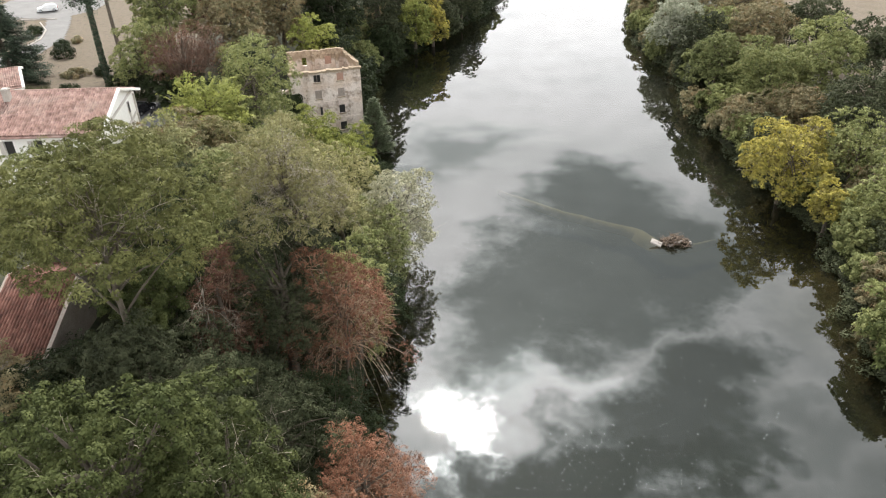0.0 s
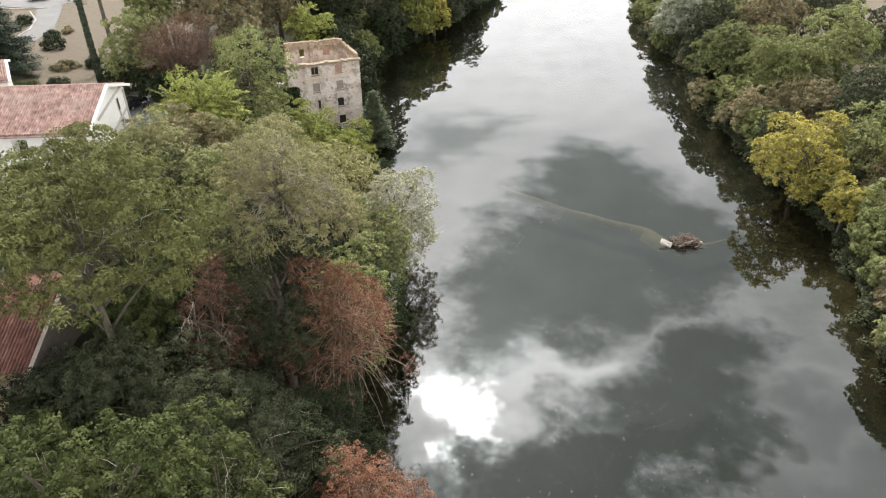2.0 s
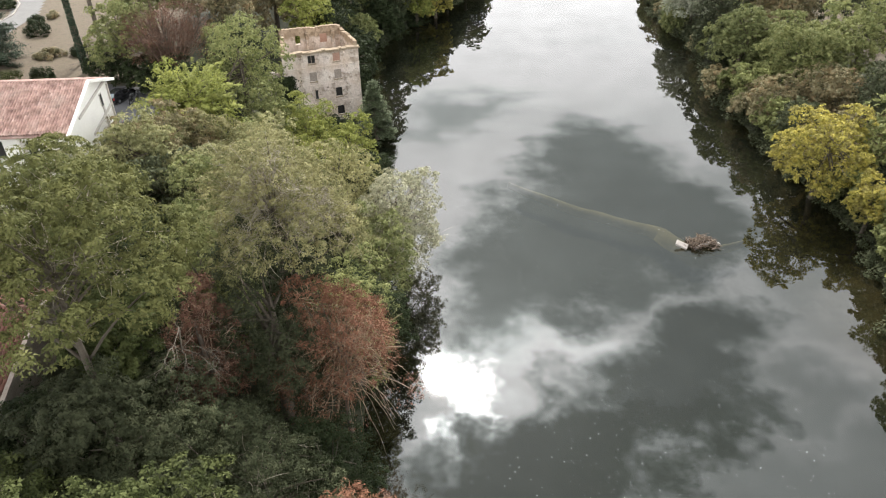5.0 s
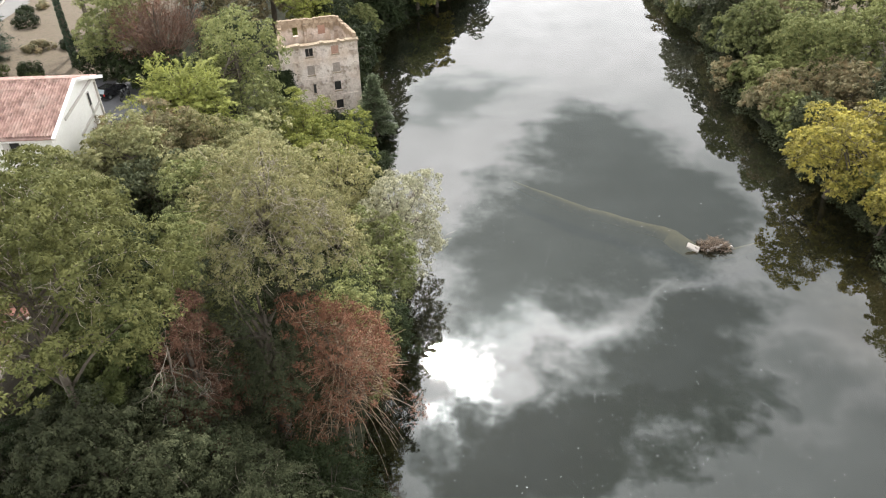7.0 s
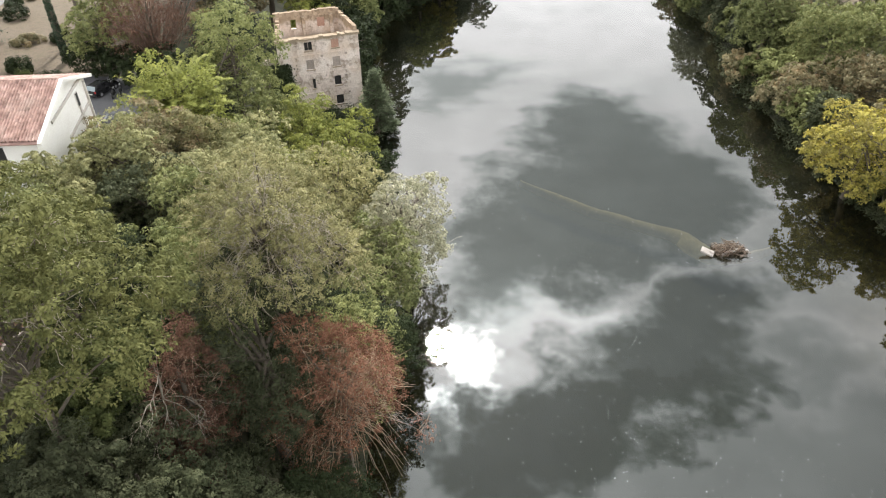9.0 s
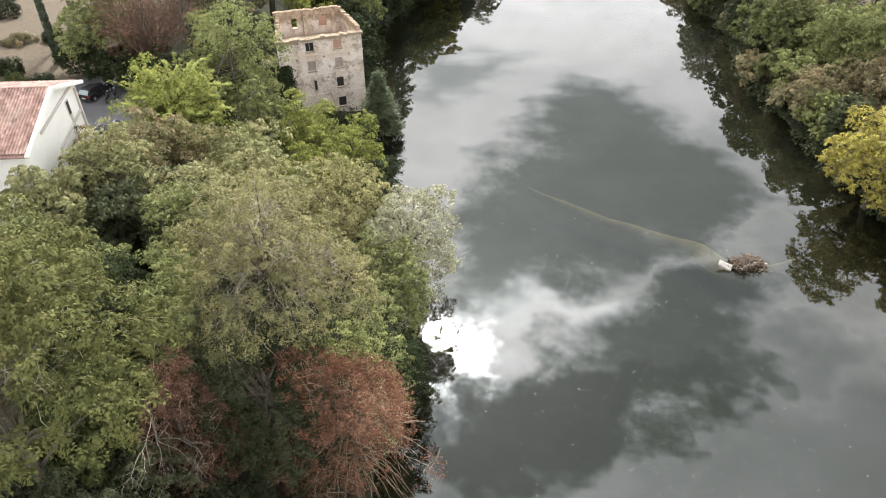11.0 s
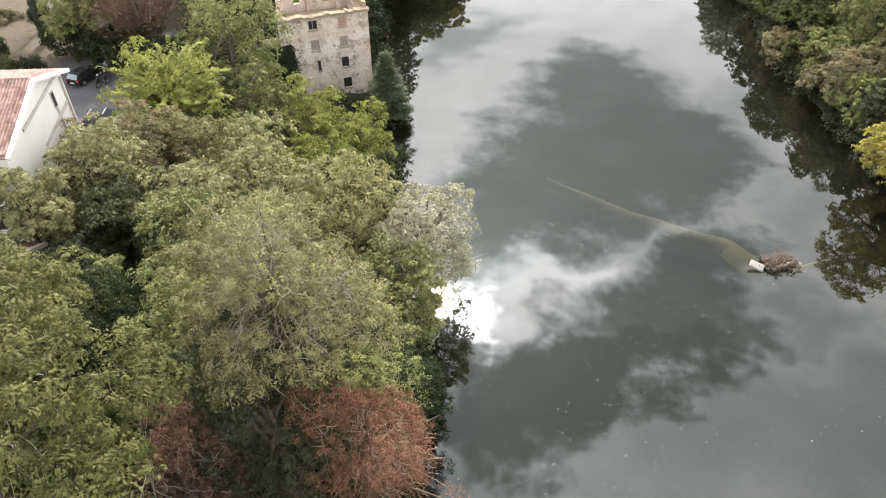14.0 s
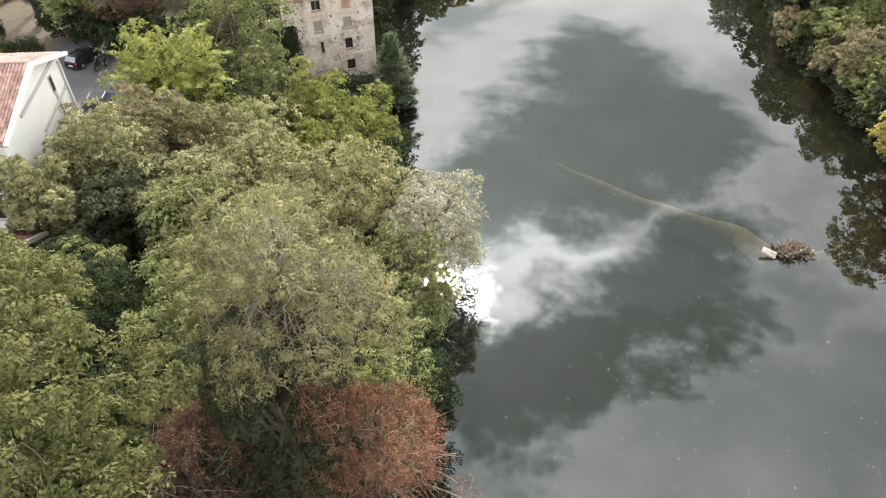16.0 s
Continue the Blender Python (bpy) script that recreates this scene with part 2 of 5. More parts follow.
DEADWOOD = surface("dry_reddish_twigs", (0.20, 0.13, 0.09), (0.36, 0.26, 0.19), 2.0, 14.0, 0.9, 0.3)
REDWOOD = surface("red_brown_branches", (0.12, 0.075, 0.055), (0.22, 0.145, 0.11), 2.0, 14.0, 0.9, 0.3)
PALEWOOD = surface("dry_tan_twigs", (0.26, 0.18, 0.12), (0.44, 0.33, 0.23), 2.0, 14.0, 0.9, 0.3)


def ground_material():
    m, t, b, _ = material("ground")
    c = t.nodes.new("ShaderNodeTexCoord")
    s = t.nodes.new("ShaderNodeSeparateXYZ")
    t.links.new(c.outputs["Object"], s.inputs[0])
    big, mid, small = noise_of(t, 0.09, 5), noise_of(t, 0.8, 5), noise_of(t, 6.0, 4)
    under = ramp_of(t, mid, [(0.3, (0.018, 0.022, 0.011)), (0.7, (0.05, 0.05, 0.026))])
    lawn = ramp_of(t, mid, [(0.3, (0.075, 0.056, 0.037)), (0.5, (0.135, 0.103, 0.072)), (0.7, (0.088, 0.074, 0.043))])
    lawn = mix_of(t, 0.4, lawn, ramp_of(t, small, [(0.3, (0.068, 0.053, 0.035)), (0.7, (0.19, 0.15, 0.105))]))
    # dry grass away from the wooded banks: on the terrace to the west and the field to the east
    def edge(v, lo, hi):
        n = t.nodes.new("ShaderNodeMapRange")
        t.links.new(v, n.inputs[0])
        n.inputs[1].default_value, n.inputs[2].default_value = lo, hi
        return n.outputs[0]
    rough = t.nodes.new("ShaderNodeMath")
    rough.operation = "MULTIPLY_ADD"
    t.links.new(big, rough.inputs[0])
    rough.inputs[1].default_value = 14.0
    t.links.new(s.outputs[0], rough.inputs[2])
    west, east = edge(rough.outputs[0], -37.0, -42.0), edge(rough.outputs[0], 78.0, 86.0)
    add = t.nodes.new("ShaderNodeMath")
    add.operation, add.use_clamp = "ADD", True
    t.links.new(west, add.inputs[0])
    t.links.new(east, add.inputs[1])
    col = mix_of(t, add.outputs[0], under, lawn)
    # river bed: silt, sandier in the eastern shallows; darkening with depth paints in the light murky water loses
    silt = ramp_of(t, mid, [(0.3, (0.018, 0.02, 0.012)), (0.7, (0.03, 0.03, 0.018))])
    sand = ramp_of(t, mid, [(0.3, (0.07, 0.056, 0.022)), (0.7, (0.13, 0.10, 0.042))])
    bed = mix_of(t, edge(s.outputs[2], -2.2, -0.5), silt, sand)
    col = mix_of(t, edge(s.outputs[2], 0.05, -0.1), col, bed)
    t.links.new(col, b.inputs["Base Color"])
    b.inputs["Roughness"].default_value = 0.95
    bump_of(t, b, small, 0.6, 0.08)
    return m


def water_material():
    m, t, b, out = material("river_water")
    b.inputs["Base Color"].default_value = (0.005, 0.006, 0.0042, 1)
    b.inputs["Roughness"].default_value = 0.015
    b.inputs["IOR"].default_value = 2.14
    n1, n2 = noise_of(t, 0.35, 3), noise_of(t, 2.2, 3)
    mixn = t.nodes.new("ShaderNodeMath")
    mixn.operation = "MULTIPLY_ADD"
    t.links.new(n2, mixn.inputs[0])
    mixn.inputs[1].default_value = 0.06
    t.links.new(n1, mixn.inputs[2])
    bump_of(t, b, mixn.outputs[0], 0.035, 0.05)
    clearness, mx = t.nodes.new("ShaderNodeBsdfTransparent"), t.nodes.new("ShaderNodeMixShader")
    clearness.inputs[0].default_value = (0.75, 0.72, 0.5, 1)
    mx.inputs[0].default_value = 0.20
    t.links.new(b.outputs[0], mx.inputs[1])
    t.links.new(clearness.outputs[0], mx.inputs[2])
    t.links.new(mx.outputs[0], out.inputs[0])
    return m


GROUND, WATER = ground_material(), water_material()
ASPHALT = surface("light_worn_asphalt", (0.145, 0.14, 0.137), (0.205, 0.198, 0.192), 0.4, 12, 0.9, 0.2)
DARK_ASPHALT = surface("dark_asphalt", (0.075, 0.075, 0.082), (0.12, 0.118, 0.125), 0.5, 12, 0.9, 0.2)
KERB = surface("kerb_stone", (0.30, 0.27, 0.24), (0.46, 0.42, 0.38), 1, 20, 0.9, 0.2)
RENDER_WHITE = surface("white_render", (0.76, 0.73, 0.69), (0.86, 0.84, 0.80), 0.6, 16, 0.9, 0.15)
TIMBER = surface("grey_painted_timber", (0.42, 0.39, 0.36), (0.58, 0.54, 0.50), 1.5, 16, 0.8, 0.2)
# painted shade: near-black colour for the unlit rooms behind windows
INTERIOR_SHADE = surface("unlit_interior_shade", (0.02, 0.02, 0.02), (0.035, 0.033, 0.03), 1, 10, 0.95, 0)


def stone_material():
    m, t, b, _ = material("weathered_mill_wall")
    c = t.nodes.new("ShaderNodeTexCoord")
    s = t.nodes.new("ShaderNodeSeparateXYZ")
    t.links.new(c.outputs["Object"], s.inputs[0])
    v = t.nodes.new("ShaderNodeTexVoronoi")
    v.inputs["Scale"].default_value = 2.6
    t.links.new(c.outputs["Object"], v.inputs["Vector"])
    big, small = noise_of(t, 0.35, 6), noise_of(t, 5.0, 5)
    plaster = ramp_of(t, big, [(0.3, (0.60, 0.49, 0.43)), (0.5, (0.76, 0.655, 0.59)), (0.72, (0.82, 0.74, 0.68))])
    stones = ramp_of(t, v.outputs["Color"], [(0.1, (0.34, 0.265, 0.22)), (0.9, (0.66, 0.56, 0.48))])
    bare = ramp_of(t, noise_of(t, 0.5, 6, rough=0.65), [(0.5, (0, 0, 0)), (0.58, (1, 1, 1))])
    col = mix_of(t, bare, plaster, stones)
    stain = ramp_of(t, small, [(0.34, (0.55, 0.52, 0.5)), (0.58, (1, 1, 1))])
    col = mix_of(t, 0.45, col, stain, "MULTIPLY")
    warm = ramp_of(t, noise_of(t, 0.28, 4), [(0.52, (0, 0, 0)), (0.66, (0.6, 0.6, 0.6))])
    col = mix_of(t, warm, col, (0.58, 0.44, 0.33))
    # the top storey has lost its render: bare ochre stone
    high = t.nodes.new("ShaderNodeMath")
    high.operation = "MULTIPLY_ADD"
    t.links.new(big, high.inputs[0])
    high.inputs[1].default_value = 2.4
    t.links.new(s.outputs[2], high.inputs[2])
    top = t.nodes.new("ShaderNodeMapRange")
    t.links.new(high.outputs[0], top.inputs[0])
    top.inputs[1].default_value, top.inputs[2].default_value = 12.2, 12.8
    ochre = ramp_of(t, v.outputs["Color"], [(0.1, (0.24, 0.175, 0.12)), (0.9, (0.43, 0.33, 0.24))])
    col = mix_of(t, top.outputs[0], col, ochre)
    t.links.new(col, b.inputs["Base Color"])
    b.inputs["Roughness"].default_value = 0.95
    bump_of(t, b, v.outputs["Distance"], 0.6, 0.08)
    return m


STONE = stone_material()
INFILL = surface("grey_rubble_infill", (0.27, 0.22, 0.19), (0.40, 0.34, 0.30), 1.2, 9, 0.95, 0.4)
BRICK = surface("red_brick_infill", (0.36, 0.20, 0.15), (0.48, 0.30, 0.23), 1.2, 9, 0.95, 0.4)
LEDGE = surface("ochre_stone_ledge", (0.25, 0.19, 0.13), (0.42, 0.335, 0.245), 1.0, 9, 0.95, 0.4)


def tile_material(name, dark, mid, light, worn=0.45):
    m, t, b, _ = material(name)
    geo = t.nodes.new("ShaderNodeNewGeometry")
    c = ramp_of(t, geo.outputs["Random Per Island"], [(0.0, dark), (0.45, mid), (0.8, mid), (1.0, light)])
    c = mix_of(t, 0.55, c, ramp_of(t, noise_of(t, 1.2, 5), [(0.3, dark), (0.7, light)]))
    lichen = ramp_of(t, noise_of(t, 0.35, 5), [(0.5, (0, 0, 0)), (0.75, (worn, worn, worn))])
    c = mix_of(t, lichen, c, (0.42, 0.36, 0.31))
    t.links.new(c, b.inputs["Base Color"])
    b.inputs["Roughness"].default_value = 0.9
    return m


TILES_PINK = tile_material("weathered_pink_tiles", (0.10, 0.05, 0.042), (0.31, 0.18, 0.15), (0.54, 0.37, 0.32))
TILES_RED = tile_material("old_red_tiles", (0.055, 0.022, 0.017), (0.15, 0.055, 0.04), (0.30, 0.15, 0.115), worn=0.15)


# ---- building helpers ----
def array_mesh(name, verts, faces, mat=None):
    """A mesh from arrays: verts (n, 3), faces (m, k)."""
    verts, faces = np.asarray(verts, np.float32), np.asarray(faces, np.int32)
    me = bpy.data.meshes.new(name)
    n, k = faces.shape
    me.vertices.add(len(verts))
    me.vertices.foreach_set("co", verts.ravel())
    me.loops.add(n * k)
    me.loops.foreach_set("vertex_index", faces.ravel())
    me.polygons.add(n)
    me.polygons.foreach_set("loop_start", np.arange(0, n * k, k, dtype=np.int32))
    me.update(calc_edges=True)
    if mat:
        me.materials.append(mat)
    return me


def mesh_part(name, me, parent=None, label=""):
    ob = new(name, me)
    if parent:
        ob.parent = parent
    return tagged(ob, label)


def part(name, bm, mat, parent=None, label="", bevel=0.0):
    if bevel:
        bmesh.ops.bevel(bm, geom=bm.edges[:], offset=bevel, segments=1, affect="EDGES", clamp_overlap=True)
    me = bpy.data.meshes.new(name)
    bm.to_mesh(me)
    bm.free()
    me.materials.append(mat)
    return mesh_part(name, me, parent, label)


def thing(name, x, y, z, turn=0.0, label="", category="", group="", kind=""):
    ob = new(name)
    ob.empty_display_size = 0.2
    ob.matrix_basis = pose(x, y, z, 0, 0, turn)
    return tagged(ob, label, category, group, kind)


def box(bm, x0, y0, z0, x1, y1, z1):
    m = Matrix.Translation(((x0 + x1) / 2, (y0 + y1) / 2, (z0 + z1) / 2)) @ Matrix.Diagonal((abs(x1 - x0), abs(y1 - y0), abs(z1 - z0), 1))
    bmesh.ops.create_cube(bm, size=1, matrix=m)


def boxes(*sizes):
    bm = bmesh.new()
    for s in sizes:
        box(bm, *s)
    return bm


def beam(bm, a, b, w, h):
    """A squared timber from a to b."""
    a, b = Vector(a), Vector(b)
    q = (b - a).to_track_quat("X", "Z").to_matrix().to_4x4()
    bmesh.ops.create_cube(bm, size=1, matrix=Matrix.Translation((a + b) / 2) @ q @ Matrix.Diagonal(((b - a).length, w, h, 1)))


def tubes(paths, sides=5):
    """Tapered tubes: paths of (points, radii); arrays of verts and faces."""
    vs, fs, at = [], [], 0
    ring = np.arange(sides) * 2 * np.pi / sides
    cs, sn = np.cos(ring), np.sin(ring)
    for pts, rad in paths:
        p = np.asarray(pts, float)
        d = np.gradient(p, axis=0)
        d /= np.linalg.norm(d, axis=1, keepdims=True) + 1e-9
        ref = np.where(np.abs(d[:, 2:3]) > 0.9, np.array([[1.0, 0, 0]]), np.array([[0, 0, 1.0]]))
        s = np.cross(d, ref)
        s /= np.linalg.norm(s, axis=1, keepdims=True) + 1e-9
        u = np.cross(s, d)
        r = np.asarray(rad, float)[:, None, None]
        vs.append((p[:, None, :] + r * (s[:, None, :] * cs[None, :, None] + u[:, None, :] * sn[None, :, None])).reshape(-1, 3))
        n = len(p)
        i = np.arange(n - 1)[:, None] * sides + np.arange(sides)[None, :]
        j = np.arange(n - 1)[:, None] * sides + (np.arange(sides)[None, :] + 1) % sides
        fs.append(at + np.stack([i, j, j + sides, i + sides], -1).reshape(-1, 4))
        at += n * sides
    return np.concatenate(vs), np.concatenate(fs)


def leaf_quads(rng, at, way, length, width, along=None):
    """Pointed leaves at points, lying across the directions given, their tips turned along others."""
    n = len(at)
    way = way / (np.linalg.norm(way, axis=1, keepdims=True) + 1e-9)
    a = np.cross(way, rng.normal(size=(n, 3)))
    if along is not None:
        a = along - way * (along * way).sum(1, keepdims=True) + 0.25 * a
    a /= np.linalg.norm(a, axis=1, keepdims=True) + 1e-9
    b = np.cross(way, a)
    l = (length * rng.uniform(0.6, 1.35, (n, 1))) / 2
    w = (width * rng.uniform(0.6, 1.35, (n, 1))) / 2
    v = np.stack([at - a * l - b * w * 0.3, at + b * w, at + a * l - b * w * 0.7], 1)
    return v.reshape(-1, 3), np.arange(3 * n).reshape(-1, 3)


def tuft_leaves(rng, centre, axis, size, n):
    """n leaves over domed tufts, denser on the upper side: places, the ways they face, and the ways their tips point."""
    k = rng.integers(0, len(centre), n)
    h = rng.normal(size=(n, 3))
    h /= np.linalg.norm(h, axis=1, keepdims=True)
    lift = (h * axis[k]).sum(1, keepdims=True)
    h = np.where(lift < -0.15, h - 2 * lift * axis[k], h)        # few leaves below the dome
    lift = (h * axis[k]).sum(1, keepdims=True)
    r = size[k, None] * rng.uniform(0.72, 1.08, (n, 1))
    at = centre[k] + (h - axis[k] * lift * 0.45) * r
    way = h * 0.85 + axis[k] * 0.3 + rng.normal(size=(n, 3)) * 0.36
    return at, way, h - axis[k] * (lift + 0.35)


def crown_clumps(rng, rx, ry, rz, clump, fill=1.0, low=-0.55, cone=0.0):
    """Clump centres, radii and outward ways, gathered in boughs over an uneven ellipsoid round the origin, with dark gaps between the boughs."""
    size = (rx * ry * rz) ** (1 / 3)
    bough = max(clump * 1.25, 0.30 * size)
    n = max(8, int(3.8 * (size / bough) ** 2))
    d = rng.normal(size=(n * 4, 3))
    d /= np.linalg.norm(d, axis=1, keepdims=True)
    d = d[d[:, 2] > low][:n]
    k = rng.uniform(0, 6.28, 4)
    lump = 0.93 + 0.10 * np.sin(3 * np.arctan2(d[:, 1], d[:, 0]) + k[0]) * np.cos(2.5 * d[:, 2] + k[1]) + 0.08 * np.sin(5 * d[:, 0] + k[2]) * np.sin(4 * d[:, 1] + k[3])
    full = np.where(d[:, 2] < 0, (1 - np.abs(d[:, 2]) ** 3) ** (1 / 3), (1 - np.abs(d[:, 2]) ** 2.5) ** (1 / 2.5)) / np.sqrt(1.0001 - d[:, 2] ** 2)
    wide = np.stack([full, full, np.ones(len(d))], 1)
    r = lump * rng.uniform(0.55, 1.10, len(d))
    inset = np.maximum(np.array([rx, ry, rz]) - bough * np.array([0.75, 0.75, 0.6]), 0.25 * np.array([rx, ry, rz]))
    b = d * wide * r[:, None] * inset
    b[:, :2] *= (1 - cone * np.clip(b[:, 2] / rz + 0.1, 0, 1))[:, None]
    m = max(5, int(fill * 4.2 * (bough / clump) ** 2))
    j = np.repeat(np.arange(len(b)), m)
    h = rng.normal(size=(len(j), 3)) + d[j] * 0.75 + np.array([0, 0, 0.55])
    h /= np.linalg.norm(h, axis=1, keepdims=True)
    span = bough * rng.uniform(0.75, 1.2, len(b))[j]
    c = b[j] + h * (span * rng.uniform(0.65, 1.0, len(j)))[:, None] * np.array([1, 1, 0.72])
    way = h + d[j] * 0.5
    gap = np.linalg.norm((c[:, None, :] - b[None, :, :]) / np.array([1, 1, 0.72]), axis=2)
    gap[np.arange(len(j)), j] = 99
    shell = gap.min(1) > bough * 0.68                   # none buried in another bough
    c, way = c[shell], way[shell]
    return c, clump * rng.uniform(0.6, 1.2, len(c)), way / np.linalg.norm(way, axis=1, keepdims=True)


def tree(kind, x, y, z0, zc, rx, ry, rz, leaves, label, category="tree", seed=0, leaf=(0.34, 0.17), clump=1.1, twigs=0, twig_mat=None, bare=0.0, lean=(0, 0),
         name="tree", group="", low=-0.55, limbs=16, flat=0.7, trunk_r=None, bark=None, skirt=0.8, bare_low=0.0, cone=0.0, fan=0, tuft=0.48, shoots=0):
    """A tree with its foot at z0: a tapered trunk with limbs and a crown round (x, y, zc) of many small leaves in clumps."""
    rng = np.random.default_rng(seed * 7919 + int(x * 13) + int(y * 7))
    if skirt is not None and zc - rz > z0 + skirt:      # boughs down to near the ground
        top_z = zc + rz
        grow = (top_z - z0 - skirt) / 2 / rz
        zc, rz, low = (top_z + z0 + skirt) / 2, (top_z - z0 - skirt) / 2, -0.85
        leaves, limbs = int(leaves * min(1.7, 0.5 + 0.5 * grow)), int(limbs * 1.3)
    base = thing(name, x - lean[0], y - lean[1], z0, 0, label, category, group)
    off = np.array([lean[0], lean[1], zc - z0])
    c, cr, d = crown_clumps(rng, rx, ry, rz, clump, low=low, cone=cone)
    # trunk and limbs
    tr = trunk_r or 0.05 * max(rx, rz) + 0.08
    top = off + np.array([0, 0, rz * 0.45])
    h = np.linspace(0, 1, 7)[:, None]
    trunk = top * h + np.stack([0.25 * np.sin(h[:, 0] * 4 + seed), 0.25 * np.cos(h[:, 0] * 5 + seed) - 0.25, 0 * h[:, 0]], 1) * np.minimum(1, h * 3)
    trunk[0] = (0, 0, -0.3)
    paths = [(trunk, tr * (1.15 - h[:, 0] * 0.95))]
    for i in rng.choice(len(c), min(limbs, len(c)), replace=False):
        s = rng.uniform(0.5, 0.9)
        a = trunk[0] + (trunk[-1] - trunk[0]) * s
        e = c[i] * 0.92 + off
        mid = a * 0.5 + e * 0.5 + np.array([0, 0, 0.12 * np.linalg.norm(e - a)])
        q = np.linspace(0, 1, 5)[:, None]
        paths.append(((1 - q) ** 2 * a + 2 * q * (1 - q) * mid + q * q * e, tr * 0.34 * (1 - 0.85 * q[:, 0])))
    v, f = tubes(paths, 6)
    mesh_part("trunk", array_mesh("trunk", v, f, bark or BARK), base)
    # twigs
    if twigs:
        paths = []
        for _ in range(fan):                             # branches that rise in a fan from low on the stem
            a = rng.uniform(0, 6.28)
            s = rng.uniform(0.15, 1.0) ** 0.6
            e = np.array([rx * s * np.cos(a), ry * s * np.sin(a), rz * (1.05 - 0.55 * s * s) * rng.uniform(0.75, 1.05)])
            p0 = np.array([0.5 * np.cos(a), 0.5 * np.sin(a), rz * rng.uniform(-0.95, -0.4)])
            mid = np.array([e[0] * 0.7, e[1] * 0.7, p0[2] * 0.65 + e[2] * 0.35])
            if bare_low:                                 # boughs that arch out from the stem and droop
                p0 = np.array([0, 0, rz * rng.uniform(-0.35, 0.35)])
                e = np.array([rx * np.cos(a), ry * np.sin(a), 0]) * rng.uniform(0.6, 0.98) + np.array([0, 0, p0[2] - rz * rng.uniform(-0.15, 0.5)])
                mid = np.array([e[0] * 0.5, e[1] * 0.5, p0[2] + rz * rng.uniform(0.05, 0.22)])
            q = np.linspace(0, 1, 7)[:, None]
            paths.append(((1 - q) ** 2 * p0 + 2 * q * (1 - q) * mid + q * q * e + off + rng.normal(size=(7, 3)) * 0.07, (0.038 if bare_low else 0.085) * (1 - 0.8 * q[:, 0])))
        for i in range(twigs):
            j = rng.integers(len(c))
            if i % 4 == 0:                               # a long bough from the stem, drooping at its end
                p0 = np.array([0, 0, rz * rng.uniform(-0.3, 0.25)])
                e = c[j] * rng.uniform(0.85, 1.03)
                mid = (p0 + e) / 2 + np.array([0, 0, rz * rng.uniform(0.1, 0.35)]) + rng.normal(size=3) * 0.5
                q = np.linspace(0, 1, 6)[:, None]
                paths.append(((1 - q) ** 2 * p0 + 2 * q * (1 - q) * mid + q * q * e + off + rng.normal(size=(6, 3)) * 0.06, 0.055 * (1 - 0.75 * q[:, 0])))
            start = c[j] * rng.uniform(0.6, 0.92) + off
            for _ in range(3):                           # short twigs that wander over the crown
                g = d[j] * 0.5 + rng.normal(size=3) * 0.75 + np.array([0, 0, 0.15])
                g *= rng.uniform(0.25, 0.5) / np.linalg.norm(g)
                pts = [start + rng.normal(size=3) * 0.3]
                for _ in range(3):
                    g = g + rng.normal(size=3) * 0.13
                    pts.append(pts[-1] + g)
                paths.append((np.stack(pts), np.array([0.024, 0.02, 0.015, 0.008])))
        v, f = tubes(paths, 3)
        tagged(mesh_part("twigwork", array_mesh("twigwork", v, f, twig_mat or TWIG), base, "bare dry twigs"), kind="stuff")
    # leaves, in small domed tufts on each clump
    near = x < 0 and y < 60
    n = int(leaves * (2.05 if near else 1.15) * (1 - bare))
    grown = 0.56 if near else 1.2 if y > 120 else 1.04 if x > 20 else 0.93
    leaf = (leaf[0] * grown, leaf[1] * (0.86 if near else grown * 1.3))
    tj = np.repeat(np.arange(len(c)), 5)
    tg = rng.normal(size=(len(tj), 3)) + d[tj] * 0.7 + np.array([0, 0, 0.35])
    tg /= np.linalg.norm(tg, axis=1, keepdims=True)
    tc = c[tj] + tg * (cr[tj] * rng.uniform(0.35, 0.95, len(tj)))[:, None] * np.array([1, 1, flat]) + off
    span = clump * tuft
    _, apart = np.unique(np.floor(tc / (span * np.array([1.8, 1.8, 1.25]))).astype(int), axis=0, return_index=True)
    tj, tc = tj[apart], tc[apart]
    axis = d[tj] * 0.4 + np.array([0, 0, 0.85]) + rng.normal(size=(len(tj), 3)) * 0.3
    axis /= np.linalg.norm(axis, axis=1, keepdims=True)
    tr_size = span * rng.uniform(0.6, 1.25, len(tj))
    at, way, out = tuft_leaves(rng, tc, axis, tr_size, n)
    if shoots:                                          # long arching shoots set with leaflets
        g = rng.normal(size=(shoots, 3)) + np.array([0, 0, 0.55])
        g /= np.linalg.norm(g, axis=1, keepdims=True)
        g[:, 2] = np.abs(g[:, 2])
        foot = g * np.array([rx, ry, rz]) * rng.uniform(0.15, 0.75, (shoots, 1)) + rng.normal(size=(shoots, 3)) * 0.5
        tip = foot + (g + rng.normal(size=(shoots, 3)) * 0.35 + np.array([0, 0, 0.2])) * rng.uniform(1.0, 2.6, (shoots, 1))
        k, q = rng.integers(0, shoots, n), rng.uniform(0.05, 1, (n, 1))
        line = (tip - foot)[k] / np.linalg.norm((tip - foot)[k], axis=1, keepdims=True)
        side = np.cross(line, np.array([0, 0, 1.0])) * np.where(rng.uniform(size=(n, 1)) < 0.5, -1, 1)
        sag = np.array([0, 0, -0.55]) * q ** 2
        loose = rng.uniform(size=n) < 0.35
        kept = at[loose], way[loose], out[loose]
